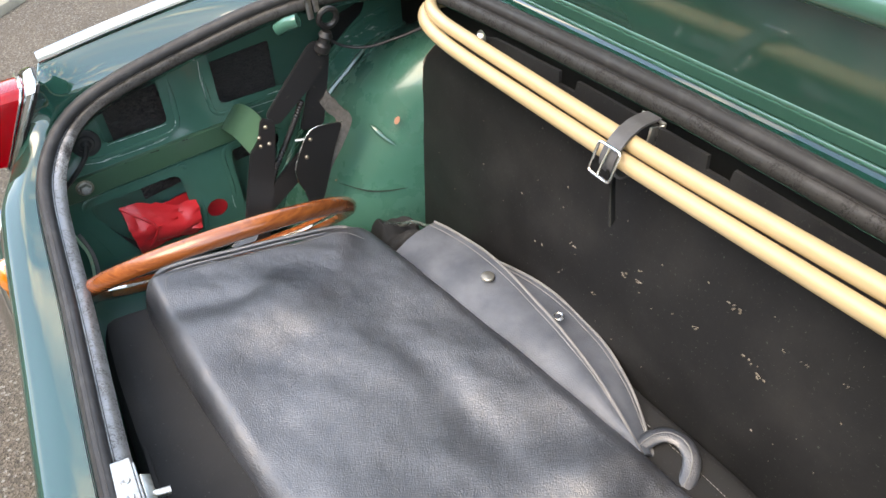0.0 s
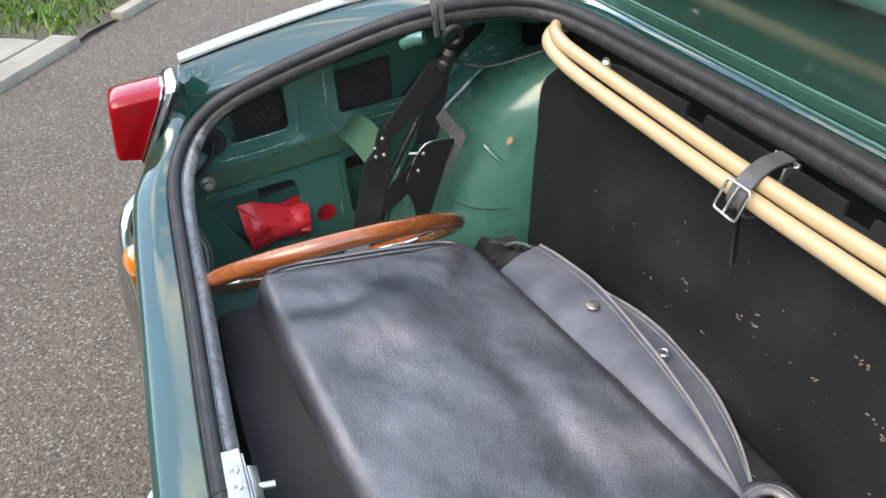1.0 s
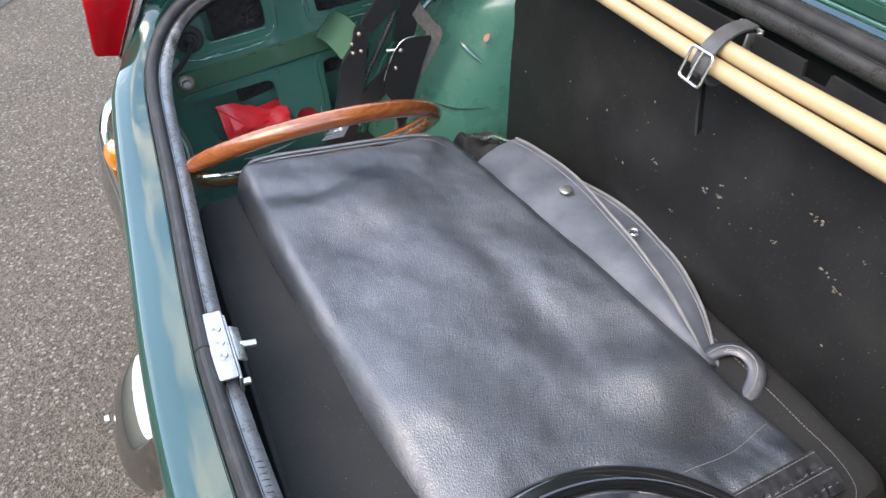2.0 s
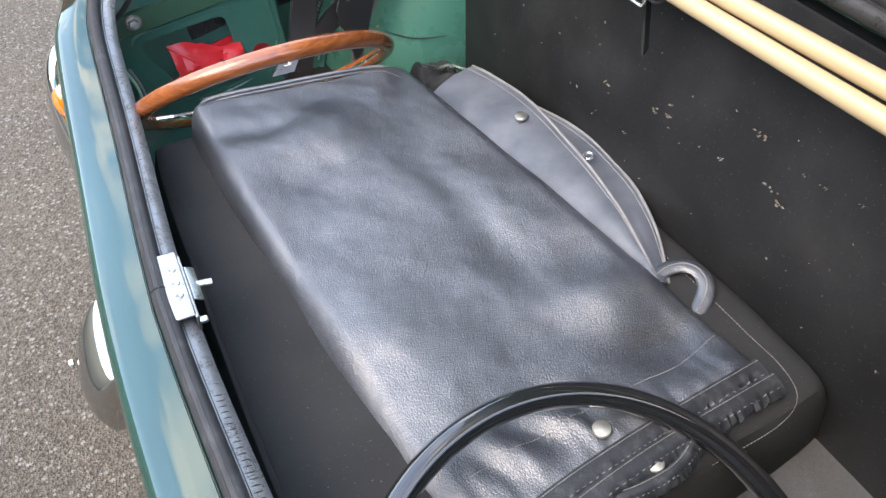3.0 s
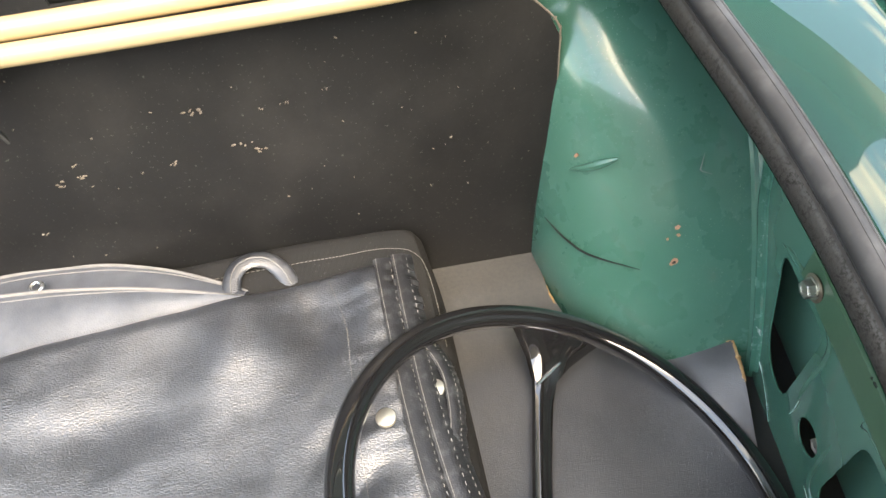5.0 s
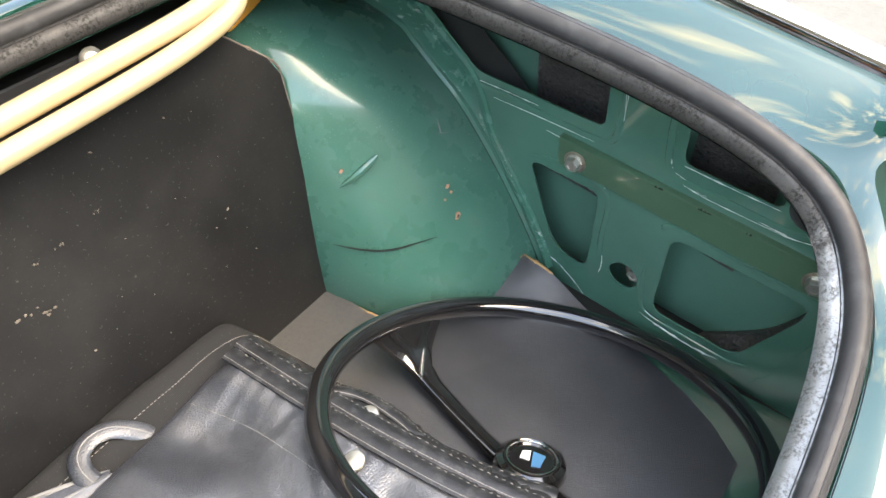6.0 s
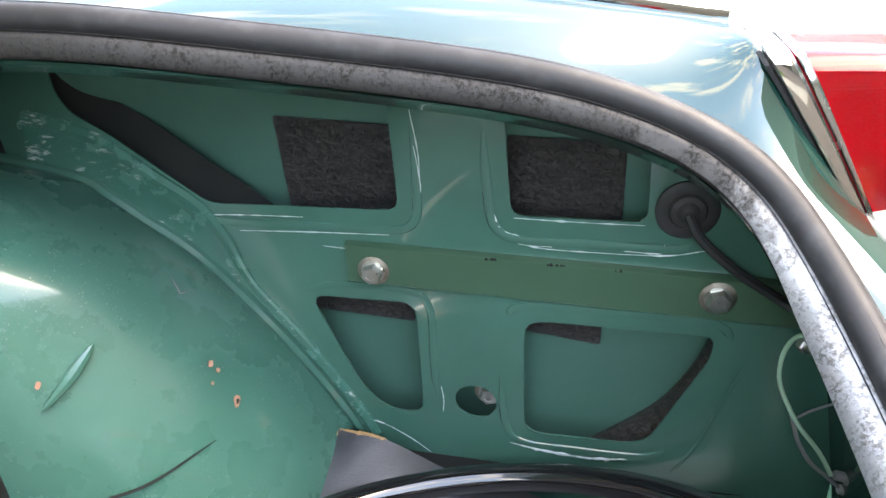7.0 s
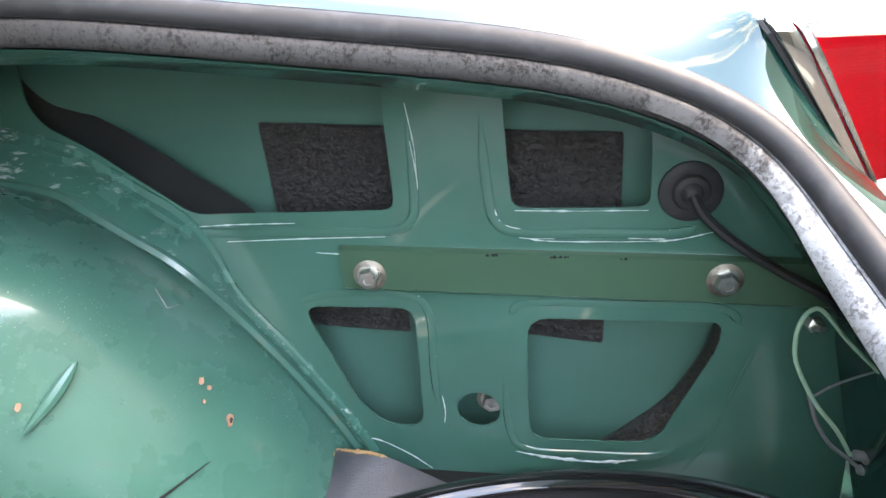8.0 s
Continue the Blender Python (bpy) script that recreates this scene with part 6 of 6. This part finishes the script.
add_lathe(bm, Matrix.Translation((0.398, 0.480, 0.612)) @ pose(0, 0, 0, 12, 18, 0), [(0.008, 0), (0.0105, 0.003), (0.0105, 0.012), (0.0075, 0.015), (0.0075, 0.022), (0.010, 0.025), (0.007, 0.032)], 18)
part("pivot", bm, SATINBLACK, hood_hinge, "black swivel joint")
bm = bmesh.new()
add_tube(bm, [Vector((0.411, 0.471, 0.660)) + Vector((0.0125 * math.cos(a), -0.003 * math.sin(a), 0.0125 * math.sin(a))) for a in (2 * math.pi * k / 24 for k in range(24))], 0.0042, 8, True)
part("ring_eye", bm, SATINBLACK, hood_hinge, "dark steel ring eye")
bm = bmesh.new()
rows = []
outer_edge = curve_through([(0.398, 0.484, 0.553), (0.414, 0.480, 0.526), (0.427, 0.476, 0.504), (0.408, 0.475, 0.469), (0.386, 0.475, 0.439), (0.374, 0.476, 0.412), (0.362, 0.477, 0.380), (0.350, 0.478, 0.34)], 60)
inner_edge = curve_through([(0.388, 0.492, 0.535), (0.396, 0.490, 0.518), (0.405, 0.484, 0.503), (0.387, 0.482, 0.465), (0.364, 0.482, 0.442), (0.352, 0.482, 0.412), (0.344, 0.483, 0.380), (0.335, 0.484, 0.34)], 60)
for k, (p, q) in enumerate(zip(outer_edge, inner_edge)):
    w = 0.0016 * noise.noise(Vector((k * 0.9, 0, 2)))
    rows.append([q, q.lerp(p, 0.5) + Vector((0, -0.002, 0)), p + Vector((w, 0, w))])
add_sheet(bm, rows, 0.004)
part("felt_flap", bm, FELT, hood_hinge, "frayed grey felt flap")
# green folded bracket on the far panel
bm = bmesh.new()
rows = []
for a, c in zip(curve_through([(0.262, 0.588, 0.492), (0.262, 0.560, 0.500), (0.266, 0.520, 0.505), (0.272, 0.482, 0.497)], 16), curve_through([(0.290, 0.590, 0.520), (0.294, 0.560, 0.534), (0.299, 0.520, 0.540), (0.304, 0.482, 0.533)], 16)):
    rows.append([a, a.lerp(c, 0.5), c])
add_sheet(bm, rows, 0.002)
part("hood_bracket", bm, GREEN_BAR, far_panel, "folded olive green bracket")
bm = bmesh.new()
add_tube(bm, curve_through([(0.425, 0.530, 0.610), (0.45, 0.525, 0.592), (0.48, 0.51, 0.588), (0.515, 0.49, 0.598), (0.55, 0.47, 0.612)], 30), 0.0022, 8)
part("cable", bm, SATINBLACK, far_arch, "thin black cable across the arch")
# lid hinge and stay on the far side
bm = bmesh.new()
add_box(bm, pose(0.386, 0.472, 0.705, 0, -4, 0), (0.008, 0.004, 0.085), 0.001)
add_box(bm, pose(0.396, 0.474, 0.712, 0, -4, 0), (0.007, 0.004, 0.085), 0.001)
part("lid_stay", bm, STEEL, car, "dull steel boot lid stay")
bm = bmesh.new()
add_tube(bm, [(0.352, 0.50, 0.650), (0.360, 0.485, 0.660), (0.372, 0.476, 0.664)], 0.009, 10)
part("stay_bracket", bm, GREEN, car)


# Wires by the near rear corner.
def wire(points, r, mat, label, name="wire"):
    bm = bmesh.new()
    add_tube(bm, curve_through(points, 40), r, 8)
    return part(name, bm, mat, car, label)


wire([(-0.030, -0.528, 0.424), (-0.018, -0.520, 0.438), (-0.002, -0.520, 0.456), (0.013, -0.522, 0.4755), (0.020, -0.522, 0.4775), (0.0255, -0.521, 0.471), (0.028, -0.520, 0.460), (0.026, -0.520, 0.442), (0.013, -0.520, 0.414), (-0.003, -0.520, 0.391), (-0.013, -0.520, 0.372)], 0.0014, WIRE_GREEN, "pale green lamp wire")
wire([(0.016, -0.523, 0.418), (0.014, -0.520, 0.410), (0.010, -0.520, 0.398), (0.001, -0.520, 0.382), (-0.010, -0.520, 0.371), (-0.019, -0.520, 0.362)], 0.0013, GREYPLASTIC, "grey lamp wire")
wire([(-0.034, -0.524, 0.434), (-0.023, -0.522, 0.434), (-0.008, -0.522, 0.429), (0.004, -0.523, 0.422), (0.012, -0.523, 0.416), (0.016, -0.523, 0.414)], 0.0008, GREYPLASTIC, "thin grey-brown lamp wire")
for top, length in ((0.3725, 0.024), (0.3605, 0.022)):
    bm = bmesh.new()
    tilt = Matrix.Translation((-0.015 - (0.3725 - top) * 0.35, -0.520, top)) @ pose(0, 0, 0, 0, -104, 0)
    add_lathe(bm, tilt, [(0.0015, -0.001), (0.0030, 0.0), (0.0034, 0.001), (0.0034, 0.006), (0.0050, 0.0075), (0.0053, 0.010), (0.0053, length - 0.002), (0.0045, length), (0.001, length)], 14)
    part("wire_connector", bm, GREYPLASTIC, car, "grey rubber bullet connector")
bm = bmesh.new()
add_lathe(bm, Matrix.Translation((0.003, -0.5665, 0.4435)) @ pose(0, 0, 0, -90, 0, 0), [(0.0085, 0.0), (0.0085, 0.0015), (0.0065, 0.002)], 20)
add_lathe(bm, Matrix.Translation((0.003, -0.5645, 0.4435)) @ pose(0, 0, 0, -90, 0, 20), [(0.0058, 0.0), (0.0058, 0.0045), (0.0048, 0.0055), (0.003, 0.0056), (0.0028, 0.011), (0.0005, 0.0112)], 6)
part("lamp_stud", bm, STEEL, car, "bright nut and washer on the lamp stud")
wire([(0.03, 0.53, 0.43), (0.036, 0.525, 0.40), (0.034, 0.52, 0.37), (0.025, 0.515, 0.345)], 0.0024, GREYPLASTIC, "grey lamp wire")
wire([(0.024, 0.53, 0.43), (0.031, 0.525, 0.40), (0.028, 0.52, 0.37), (0.02, 0.515, 0.345)], 0.0022, WIRE_GREEN, "pale lamp wire")


# Rear wheels under the wings.
for sgn in (1, -1):
    m = Matrix.Translation((0.80, sgn * 0.60, 0.315)) @ pose(0, 0, 0, 90, 0, 0)
    bm = bmesh.new()
    add_lathe(bm, m, [(0.20, -0.06), (0.24, -0.075), (0.30, -0.072), (0.314, -0.055), (0.315, 0.055), (0.30, 0.072), (0.24, 0.075), (0.20, 0.06)], 48)
    tyre = part("road_wheel", bm, RUBBER, car, "black tyre of the rear wheel")

bm = bmesh.new()
add_tube(bm, curve_through([(0.428, -0.643, 0.465), (0.426, -0.643, 0.480), (0.423, -0.642, 0.494), (0.415, -0.642, 0.506)], 16), [0.0045 + 0.002 * math.sin(k * 0.5) for k in range(16)], 10)
part("wiring_sleeve", bm, YELLOW, car, "amber lacquered wiring sleeve in the cavity")
